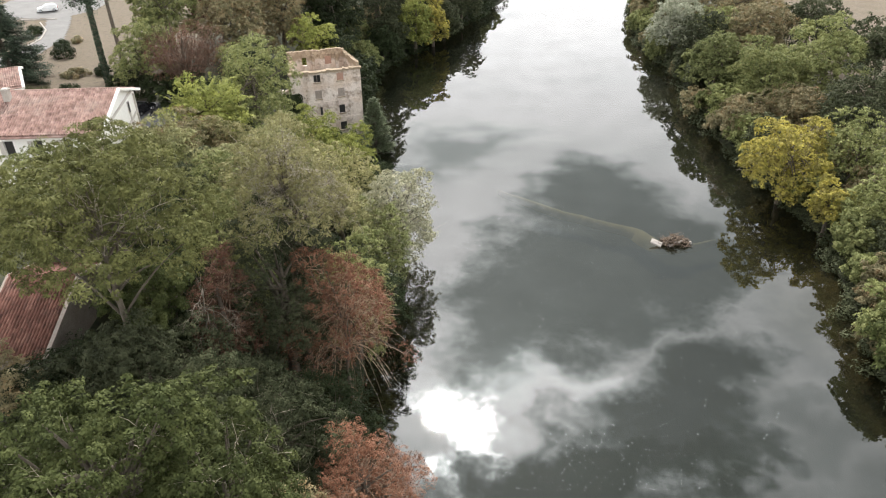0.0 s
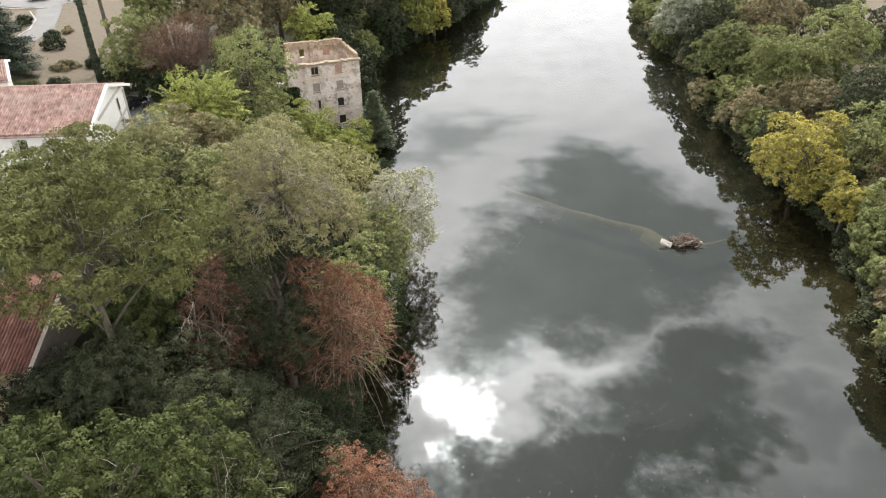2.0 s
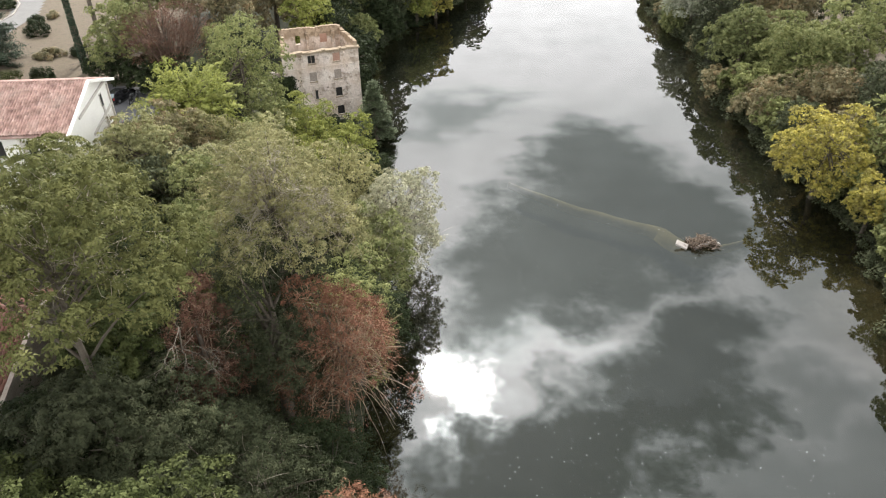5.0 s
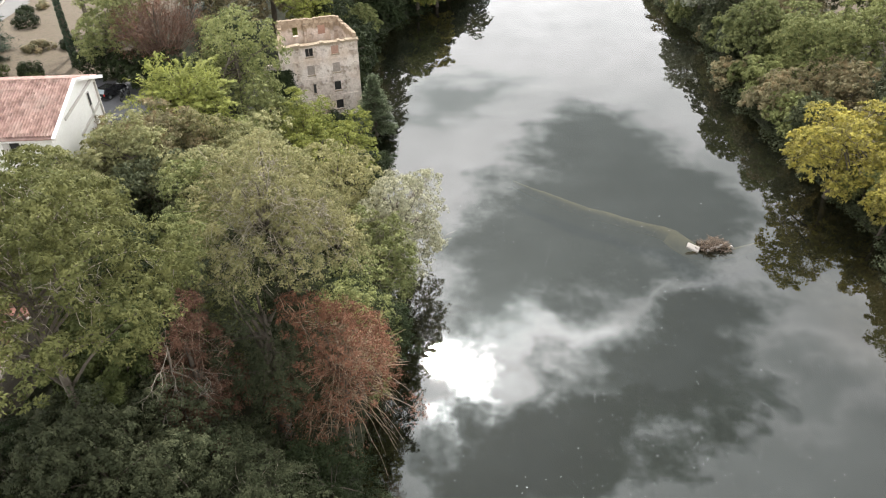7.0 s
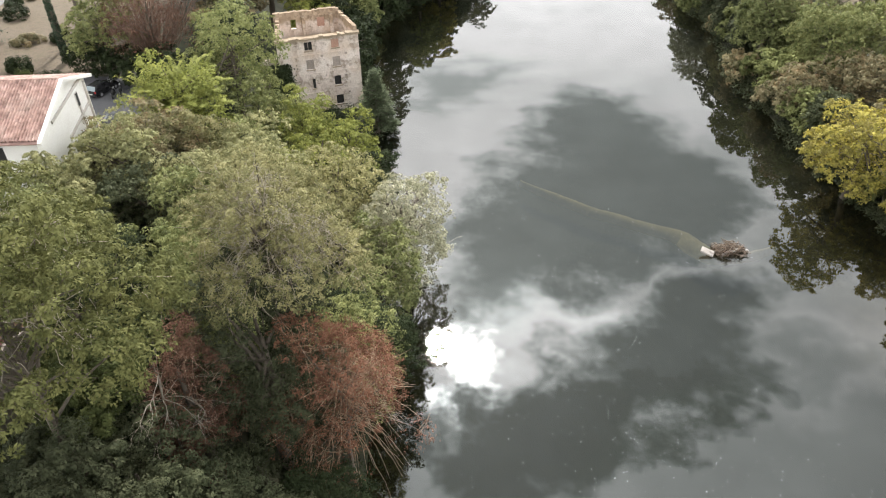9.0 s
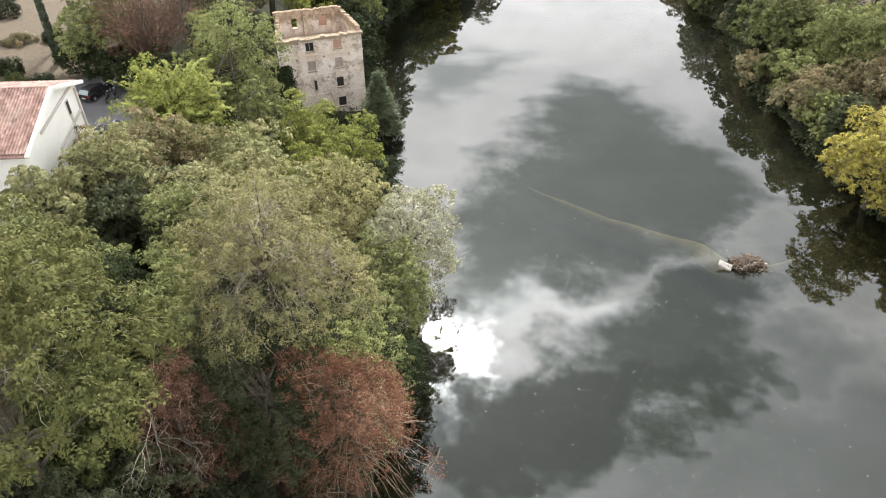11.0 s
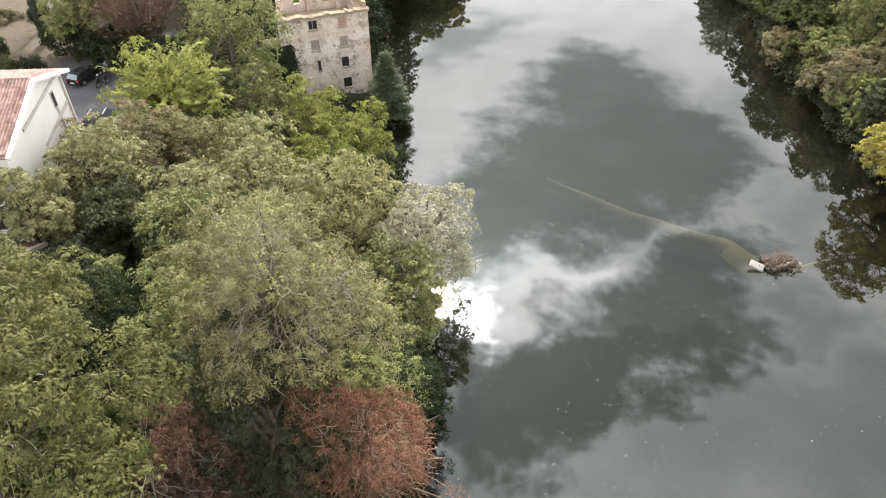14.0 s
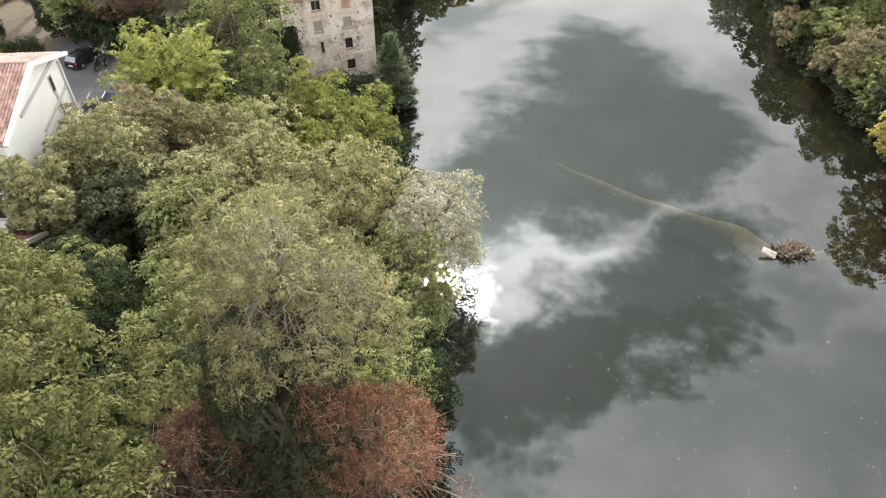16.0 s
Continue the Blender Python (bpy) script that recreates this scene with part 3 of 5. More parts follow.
        at = foot[k] + (tip - foot)[k] * q + sag + side * rng.uniform(0.02, 0.34, (n, 1)) * (1.15 - 0.7 * q) + rng.normal(size=(n, 3)) * 0.05 + off
        way, out = np.array([0, 0, 1.0]) + 0.35 * g[k] + rng.normal(size=(n, 3)) * 0.2, side + line * 0.7 + np.array([0, 0, -0.25])
        at[loose], way[loose], out[loose] = kept
    inner = rng.uniform(size=n) < 0.1
    at[inner] = (c[rng.integers(0, len(c), n)] * rng.uniform(0.3, 0.85, (n, 1)) + rng.normal(size=(n, 3)) * clump * 0.4 + off)[inner]
    if bare_low:                                        # leaves left only on the upper boughs
        kept = rng.uniform(size=n) < np.clip((at[:, 2] - off[2] + rz * bare_low) / (rz * 0.7), 0.22, 1)
        at, way, out = at[kept], way[kept], out[kept]
    at[:, 2] = np.maximum(at[:, 2], 0.05 - z0 if z0 < 1 else 0.05)
    v, f = leaf_quads(rng, at, way, *leaf, along=out)
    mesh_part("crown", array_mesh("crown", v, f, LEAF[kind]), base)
    return base


# ---- the ground ----
LEFT_BANK = [(-3000, -40), (-300, -16), (-60, -6), (0, -5), (30, -6.5), (48, -8.0), (56, -8.5), (72, -9.5), (94, -10), (109, -13), (126, -14.5), (147, -16.5), (153, -13.5), (165, -8.5), (175, -3.0), (190, 4.0), (216, 17), (260, 30), (340, 30), (700, -60), (3000, -300)]
RIGHT_BANK = [(-3000, 40), (-300, 46), (-60, 46), (20, 44), (49, 43), (64, 46), (80, 50.5), (94, 48.5), (104, 48), (112, 47), (126, 47), (140, 48.5), (153, 50.5), (164, 47.5), (178, 48.5), (192, 51), (215, 55), (260, 67), (340, 72), (700, -10), (3000, -240)]


def bank(side, y):
    return np.interp(y, [p[0] for p in side], [p[1] for p in side])


def ground_z(x, y):
    """Height of the ground over the river's surface: the bed, a wooded west bank up to a terrace, a low east bank."""
    x, y = np.asarray(x, float), np.asarray(y, float)
    dl, dr = bank(LEFT_BANK, y) - x, x - bank(RIGHT_BANK, y)
    west = np.interp(dl, [0, 1.5, 4, 12, 25, 40, 90, 400, 2500], [0, 0.9, 1.6, 2.6, 11.6, 12.0, 13.4, 15, 30])
    east = np.interp(dr, [0, 1.0, 4, 20, 50, 200, 2500], [0, 0.6, 1.4, 3.0, 5.5, 8, 25])
    shelf = np.interp(y, [50, 64, 86, 96], [1.6, 0.5, 0.5, 1.8])
    bed = -np.minimum(2.8, 0.12 + 0.40 * np.minimum(-dl * 1.2, -dr * shelf))
    z = np.where(dl > 0, west, np.where(dr > 0, east, bed))
    return z


def ground_sheet():
    def axis(fine_lo, fine_hi, step):
        a = np.arange(fine_lo, fine_hi + 0.1, step)
        out = np.array([25, 60, 120, 220, 400, 800, 1500, 2600])
        return np.concatenate([(fine_lo - out)[::-1], a, fine_hi + out])
    xs, ys = axis(-110, 130, 1.5), axis(-30, 270, 2.0)
    gx, gy = np.meshgrid(xs, ys)
    z = ground_z(gx, gy)
    rough = 0.18 * np.sin(gx * 0.7 + 1.3 * np.sin(gy * 0.31)) * np.sin(gy * 0.53 + np.sin(gx * 0.4))
    z = z + np.where((np.abs(z) > 0.8) & (gx > -34), rough, 0)
    v = np.stack([gx, gy, z], -1).reshape(-1, 3)
    w = len(xs)
    i = (np.arange(len(ys) - 1)[:, None] * w + np.arange(w - 1)[None, :]).ravel()
    f = np.stack([i, i + 1, i + w + 1, i + w], -1)
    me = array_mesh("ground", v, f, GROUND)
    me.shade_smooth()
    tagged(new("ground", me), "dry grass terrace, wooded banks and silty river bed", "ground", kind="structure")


def water_sheet():
    ys = np.array([p for p in range(-2800, -60, 100)] + [p for p in range(-60, 300, 6)] + [p for p in range(300, 2900, 100)], float)
    a, b = bank(LEFT_BANK, ys) - 1.0, bank(RIGHT_BANK, ys) + 1.0
    v = np.concatenate([np.stack([a, ys, 0 * ys], 1), np.stack([b, ys, 0 * ys], 1)])
    n = len(ys)
    i = np.arange(n - 1)
    me = array_mesh("river", v, np.stack([i, i + n, i + n + 1, i + 1], -1), WATER)
    ob = tagged(new("river", me), "calm grey-green river mirroring the clouds", "water", kind="structure")
    ob.visible_shadow = False


ground_sheet()
water_sheet()


# ---- the ruined mill ----
def wall_panels(bm, length, height, thick, openings, top, step=0.25):
    """A wall along +x from the origin, thick towards +y, with openings (x0, z0, x1, z1) through it and an uneven top: top(x) is its height."""
    xs = sorted({0.0, length, *(v for o in openings for v in (o[0], o[2])), *(i * step for i in range(1, int(length / step)))})
    zs = sorted({0.0, *(v for o in openings for v in (o[1], o[3]))})
    for xa, xb in zip(xs, xs[1:]):
        if xb - xa < 1e-4:
            continue
        mid, t = (xa + xb) / 2, min(height, top((xa + xb) / 2))
        marks = [z for z in zs if z < t - 0.02] + [t]
        for za, zb in zip(marks, marks[1:]):
            if not any(o[0] < mid < o[2] and o[1] < (za + zb) / 2 < o[3] for o in openings):
                box(bm, xa, 0, za, xb, thick, zb)
    bmesh.ops.remove_doubles(bm, verts=bm.verts[:], dist=0.0005)


MILL_X, MILL_Y, MILL_TURN, MILL_Z = -25.0, 111.2, 19.0, 1.2
MILL_W, MILL_D = 11.6, 11.0


def mill():
    rng = random.Random(5)
    mill_ob = thing("ruined_mill", MILL_X, MILL_Y, MILL_Z, MILL_TURN, "roofless four-storey stone mill ruin with pale flaking render", "ruin")
    jag = [rng.uniform(-0.25, 0.25) for _ in range(60)]

    def ragged(base, amount):
        return lambda x: base + amount * (jag[int(x * 1.2) % 60] + 0.6 * jag[int(x * 4 + 7) % 60])
    # front: windows by storey, some with brick infill
    rows = (1.2, 4.2, 7.1, 9.9)
    front = []
    for k, z in enumerate(rows):
        for xa in (3.8, 7.6):
            front.append((xa + (0.6 if k == 1 and xa < 5 else 0), z, xa + (1.0 if k == 1 else 1.1), z + (1.45 if k < 3 else 1.25)))
    front.append((0.0, 0.0, 1.5, 8.3))
    front += [(a, b, a + 0.25, b + 0.25) for a, b in ((2.25, 8.75), (2.5, 5.75), (6.0, 8.75), (6.25, 5.75), (6.0, 2.75), (9.25, 5.5), (9.5, 8.75), (5.25, 11.0), (9.25, 11.0), (2.5, 10.75), (9.5, 2.75), (2.75, 2.5))]   # beam holes
    bm = bmesh.new()
    wall_panels(bm, MILL_W, 13, 0.6, front, ragged(11.7, 0.15))
    w = part("wall", bm, STONE, mill_ob)
    w.location = (0, 0, 0)
    # panels close the windows; the near-black ones stand in for the shade inside
    for (xa, za, xb, zb), depth, mat, lab in ((front[0], 0.2, STONE, ""), (front[1], 0.25, INTERIOR_SHADE, "window panel painted as the dark inside"), (front[2], 0.1, INTERIOR_SHADE, "window panel painted as the dark inside"), (front[3], 0.3, INTERIOR_SHADE, "window panel painted as the dark inside"),
                                              (front[4], 0.16, INFILL, "walled-up window"), (front[5], 0.16, INFILL, "walled-up window"), (front[6], 0.3, INTERIOR_SHADE, "window panel painted as the dark inside"), (front[7], 0.08, BRICK, "red brick infill")):
        win = part("window", boxes((xa + 0.002, depth, za + 0.002, xb - 0.002, depth + 0.12, zb - 0.002)), mat, mill_ob, lab)
        part("sill", boxes((xa - 0.12, -0.1, za - 0.16, xb + 0.12, 0.2, za - 0.004)), LEDGE, win, bevel=0.02)
    for z, d in ((3.4, 0.06), (6.4, 0.06), (9.2, 0.06)):
        part("string_course", boxes((-0.05, -d, z, MILL_W + 0.05, 0.05, z + 0.16)), STONE, mill_ob, bevel=0.02)
    # cornice ledge, worn uneven
    x = -0.25
    while x < MILL_W + 0.2:
        l = rng.uniform(0.25, 0.7)
        d = rng.uniform(0.08, 0.26)
        part("cornice_stone", boxes((x, -d, 11.52 + rng.uniform(-0.1, 0.05), min(x + l - 0.01, MILL_W + 0.2), 0.7, 11.78 + rng.uniform(-0.12, 0.12))), LEDGE, mill_ob, "worn ochre cornice stone", bevel=0.03)
        x += l
    # side and back walls, between the ends given in the plan
    def wall_between(ax, ay, bx, by, holes, hi, amount):
        bm = bmesh.new()
        wall_panels(bm, math.hypot(bx - ax, by - ay), 15, 0.55, holes, ragged(hi, amount))
        wall = part("wall", bm, STONE, mill_ob)
        wall.matrix_basis = pose(ax, ay, 0, 0, 0, math.degrees(math.atan2(by - ay, bx - ax)))
        return wall
    side = [(2.0, 4.2, 3.1, 5.7), (4.6, 4.2, 5.7, 5.7), (2.0, 7.1, 3.1, 8.6), (4.6, 7.1, 5.7, 8.6)]
    wall_between(MILL_W, 0.61, MILL_W - 0.75, 7.6, side, 12.4, 0.4)
    wall_between(0.56, 0.61, 1.7, 8.0, side, 12.2, 0.6)
    back = wall_between(0.9, 8.0, MILL_W - 1.0, 7.6, [(2.4, 10.4, 3.2, 11.8), (6.3, 10.4, 7.4, 11.8), (4.0, 7.1, 5.1, 8.6)], 12.9, 0.35)
    part("brick_panel", boxes((6.302, 0.1, 10.402, 7.398, 0.3, 11.798)), BRICK, back, "red brick infill")
    # glazing bars left in the upper window, and ivy over the fallen corner
    for bx0 in (4.3,):
        part("window_bar", boxes((bx0, 0.2, 9.9, bx0 + 0.08, 0.26, 11.15)), INFILL, mill_ob)
    rngi = np.random.default_rng(15)
    n = 9000
    t = rngi.uniform(0, 1, n)
    at = np.stack([rngi.normal(0.2, 0.75, n), rngi.normal(-0.25, 0.35, n), t ** 0.8 * 8.4], 1)
    at[:, 0] -= t * 0.5
    v, f = leaf_quads(rngi, at, rngi.normal(size=(n, 3)) * 0.5 + np.array([0.2, -1, 0.5]), 0.34, 0.24)
    mesh_part("ivy", array_mesh("ivy", v, f, LEAF["dark"]), mill_ob, "dark ivy over the fallen corner")
    part("rubble_floor", boxes((1.8, 0.7, 9.3, MILL_W - 1.4, 7.4, 9.45)), LEDGE, mill_ob, "collapsed floor with rubble")
    for px in (4.9, 9.0):
        part("pier", boxes((px, 7.2, 9.45, px + 0.5, 7.7, 12.2)), STONE, mill_ob)
    # a broken wall stub on the west side
    bm = bmesh.new()
    wall_panels(bm, 2.4, 9, 0.5, [], lambda x: 8.6 + 0.5 * jag[int(x * 4) % 60])
    w = part("wall_stub", bm, STONE, mill_ob, "broken stub of side wall")
    w.location = (-2.4, 1.6, 0)


mill()


# ---- houses ----
def tiled_slope(length, run, slope, pitch=0.27, row=0.42, thick=0.05):
    """Canal tiles on a slope: columns along +x, rows down -y from the ridge at the origin. Arrays of verts and faces."""
    nc, nr = int(length / pitch), int(run / row)
    prof_x = np.array([-0.5, -0.32, 0.0, 0.32, 0.5]) * pitch
    prof_z = np.array([-0.02, 0.09, 0.16, 0.09, -0.02])
    rng = np.random.default_rng(3)
    ci, ri = np.meshgrid(np.arange(nc), np.arange(nr), indexing="ij")
    ci, ri = ci.ravel(), ri.ravel()
    n = len(ci)
    jx, jz = rng.normal(0, 0.012, n), rng.normal(0, 0.008, n)
    x = (ci * pitch + pitch / 2 + jx)[:, None] + prof_x[None, :]
    y0, y1 = -ri * row, -(ri + 1) * row - 0.06
    z_up, z_dn = -slope * ri * row, -slope * (ri + 1) * row + 0.015
    up = np.stack([x, np.repeat(y0[:, None], 5, 1), (z_up + jz)[:, None] + prof_z[None, :]], -1)
    dn = np.stack([x, np.repeat(y1[:, None], 5, 1), (z_dn + jz)[:, None] + prof_z[None, :]], -1)
    v = np.stack([up, dn], 1).reshape(-1, 3)
    b = np.arange(n)[:, None] * 10 + np.arange(4)[None, :]
    f = np.stack([b, b + 5, b + 6, b + 1], -1).reshape(-1, 4)
    return v, f


def house(name, x, y, z, turn, length, front, back, eave, ridge, tiles, label, openings=(), gable_timber=False, chimney=None, walls=None):
    """A gabled house: its ridge runs along its own +x from the origin corner; front eave at y=-front, rear eave at y=+back, wall foot at z."""
    h = thing(name, x, y, z, turn, label, "house")
    over, walls = 0.5, walls or RENDER_WHITE
    sl_f, sl_b = (ridge - eave) / front, (ridge - eave) / front
    eave_b = ridge - sl_b * back
    # walls
    bm = bmesh.new()
    wall_panels(bm, length - 2 * over, eave, 0.35, list(openings), lambda q: eave - 0.12, step=4)
    w = part("wall", bm, walls, h)
    w.location = (over, -front + over, 0)
    part("wall", boxes((over, back - over - 0.35, 0, length - over, back - over, eave_b - 0.12)), walls, h)
    for gx in (over + 0.35, length - over):
        bm = bmesh.new()
        pts = [(-front + over + 0.35, 0), (back - over - 0.35, 0), (back - over - 0.35, ridge - sl_b * (back - over - 0.35) - 0.14), (0, ridge - 0.14), (-front + over + 0.35, ridge - sl_f * (front - over - 0.35) - 0.14)]
        a = [bm.verts.new((gx, p, q)) for p, q in pts]
        b = [bm.verts.new((gx - 0.35, p, q)) for p, q in pts]
        bm.faces.new(a)
        bm.faces.new(b[::-1])
        for i in range(5):
            j = (i + 1) % 5
            bm.faces.new((a[i], b[i], b[j], a[j]))
        bmesh.ops.recalc_face_normals(bm, faces=bm.faces[:])
        part("gable_wall", bm, walls, h)
    # the pane's near-black colour is the painted darkness of the room
    for xa, za, xb, zb in openings:
        win = part("window", boxes((over + xa + 0.003, -front + over + 0.16, za + 0.003, over + xb - 0.003, -front + over + 0.22, zb - 0.003)), INTERIOR_SHADE, h, "window pane painted as an unlit room")
        part("sill", boxes((over + xa - 0.1, -front + over - 0.08, za - 0.08, over + xb + 0.1, -front + over + 0.15, za - 0.003)), KERB, win, bevel=0.01)
        part("shutter", boxes((over + xa - 0.55, -front + over - 0.05, za, over + xa - 0.02, -front + over - 0.005, zb)), TIMBER, win, bevel=0.008)
    # roof
    for run, flip, slope in ((front, False, sl_f), (back, True, sl_b)):
        bm = bmesh.new()
        q = [(0, 0, ridge), (length, 0, ridge), (length, -run, ridge - slope * run), (0, -run, ridge - slope * run)]
        if flip:
            q = [(a, -b, c) for a, b, c in q]
        top = [bm.verts.new(p) for p in q]
        bot = [bm.verts.new((a, b, c - 0.1)) for a, b, c in q]
        bm.faces.new(top)
        bm.faces.new(bot[::-1])
        for i in range(4):
            j = (i + 1) % 4
            bm.faces.new((top[i], bot[i], bot[j], top[j]))
        bmesh.ops.recalc_face_normals(bm, faces=bm.faces[:])
        roof = part("roof", bm, tiles, h)
        v, f = tiled_slope(length, run, slope)
        if flip:
            v = v * np.array([1, -1, 1])
            f = f[:, ::-1]
        tl = mesh_part("roof_tiles", array_mesh("roof_tiles", v, f, tiles), roof, "rows of canal tiles")
        tagged(tl, kind="stuff")
        tl.location = (0, 0, ridge + 0.012)
    n = int(length / 0.45)
    ridge_tiles = [((np.array([[i * 0.45, 0, ridge + 0.04], [i * 0.45 + 0.48, 0, ridge + 0.055]])), np.array([0.12, 0.14])) for i in range(n)]
    v, f = tubes(ridge_tiles, 8)
    tagged(mesh_part("ridge_tiles", array_mesh("ridge_tiles", v, f, tiles), h), kind="stuff")
    # barge boards
    for gx in (0.0, length):
        bm = bmesh.new()
        beam(bm, (gx, 0, ridge - 0.06), (gx, -front, eave - 0.06), 0.34, 0.3)
        beam(bm, (gx, 0, ridge - 0.06), (gx, back, eave_b - 0.06), 0.34, 0.3)
        part("barge_board", bm, walls, h)
    if gable_timber:
        gx = length - over + 0.06
        for a, b in (((-3.4, 8.25), (4.5, 9.1)), ((-1.2, 5.5), (4.7, 6.4)), ((2.75, 4.4), (2.65, 7.0)), ((4.75, 0.2), (4.75, 8.6))):
            bm = bmesh.new()
            beam(bm, (gx, *a), (gx, *b), 0.12, 0.28)
            part("timber", bm, TIMBER, h, "grey timber brace", bevel=0.01)
        # this pane too carries the room's darkness as colour
        win = part("window", boxes((gx - 0.05, 2.42, ridge - 3.8, gx + 0.02, 2.85, ridge - 2.55)), INTERIOR_SHADE, h, "narrow gable window painted as an unlit room")
        part("frame", boxes((gx - 0.05, 2.32, ridge - 3.9, gx + 0.005, 2.95, ridge - 2.45)), TIMBER, win)
    if chimney:
        bm = boxes((chimney - 0.35, -1.9, ridge - 1.2, chimney + 0.35, -1.2, ridge + 0.9), (chimney - 0.42, -1.97, ridge + 0.72, chimney + 0.42, -1.13, ridge + 0.84))
        part("chimney", bm, KERB, h, "short grey rendered chimney", bevel=0.02)
    return h


house("house", -62.96, 75.30, 11.9, 3.3, 26.4, 7.41, 5.8, 8.27, 10.83, TILES_PINK, "white rendered house with weathered pink tile roof",
      [(a, 5.9, a + 0.95, 7.75) for a in (2.0, 5.4, 8.8, 12.2, 15.4, 18.4, 21.5)] + [(a, 1.2, a + 1.0, 2.9) for a in (3, 8, 13, 18, 22)], True, 14.9)
house("house", -78.3, 88.9, 12.2, 28, 20.5, 5.0, 5.0, 4.9, 6.3, TILES_PINK, "white house with pink tile roof behind trees", [(4, 2.2, 5, 3.8), (10, 2.2, 11, 3.8), (16, 2.2, 17, 3.8)])
house("outbuilding", -36.9, 49.4, 8.6, 0, 5.9, 7.6, 4.0, 4.74, 7.4, TILES_RED, "low outbuilding with old red tile roof under trees", [], walls=INFILL)
house("shed", -39.8, 64.0, 11.6, 0, 5.6, 2.4, 2.4, 3.0, 4.2, TILES_RED, "small shed with red tile roof among trees", [], walls=INFILL)


# ---- trees of the west bank ----
def gz(x, y):
    return float(ground_z(x, y))


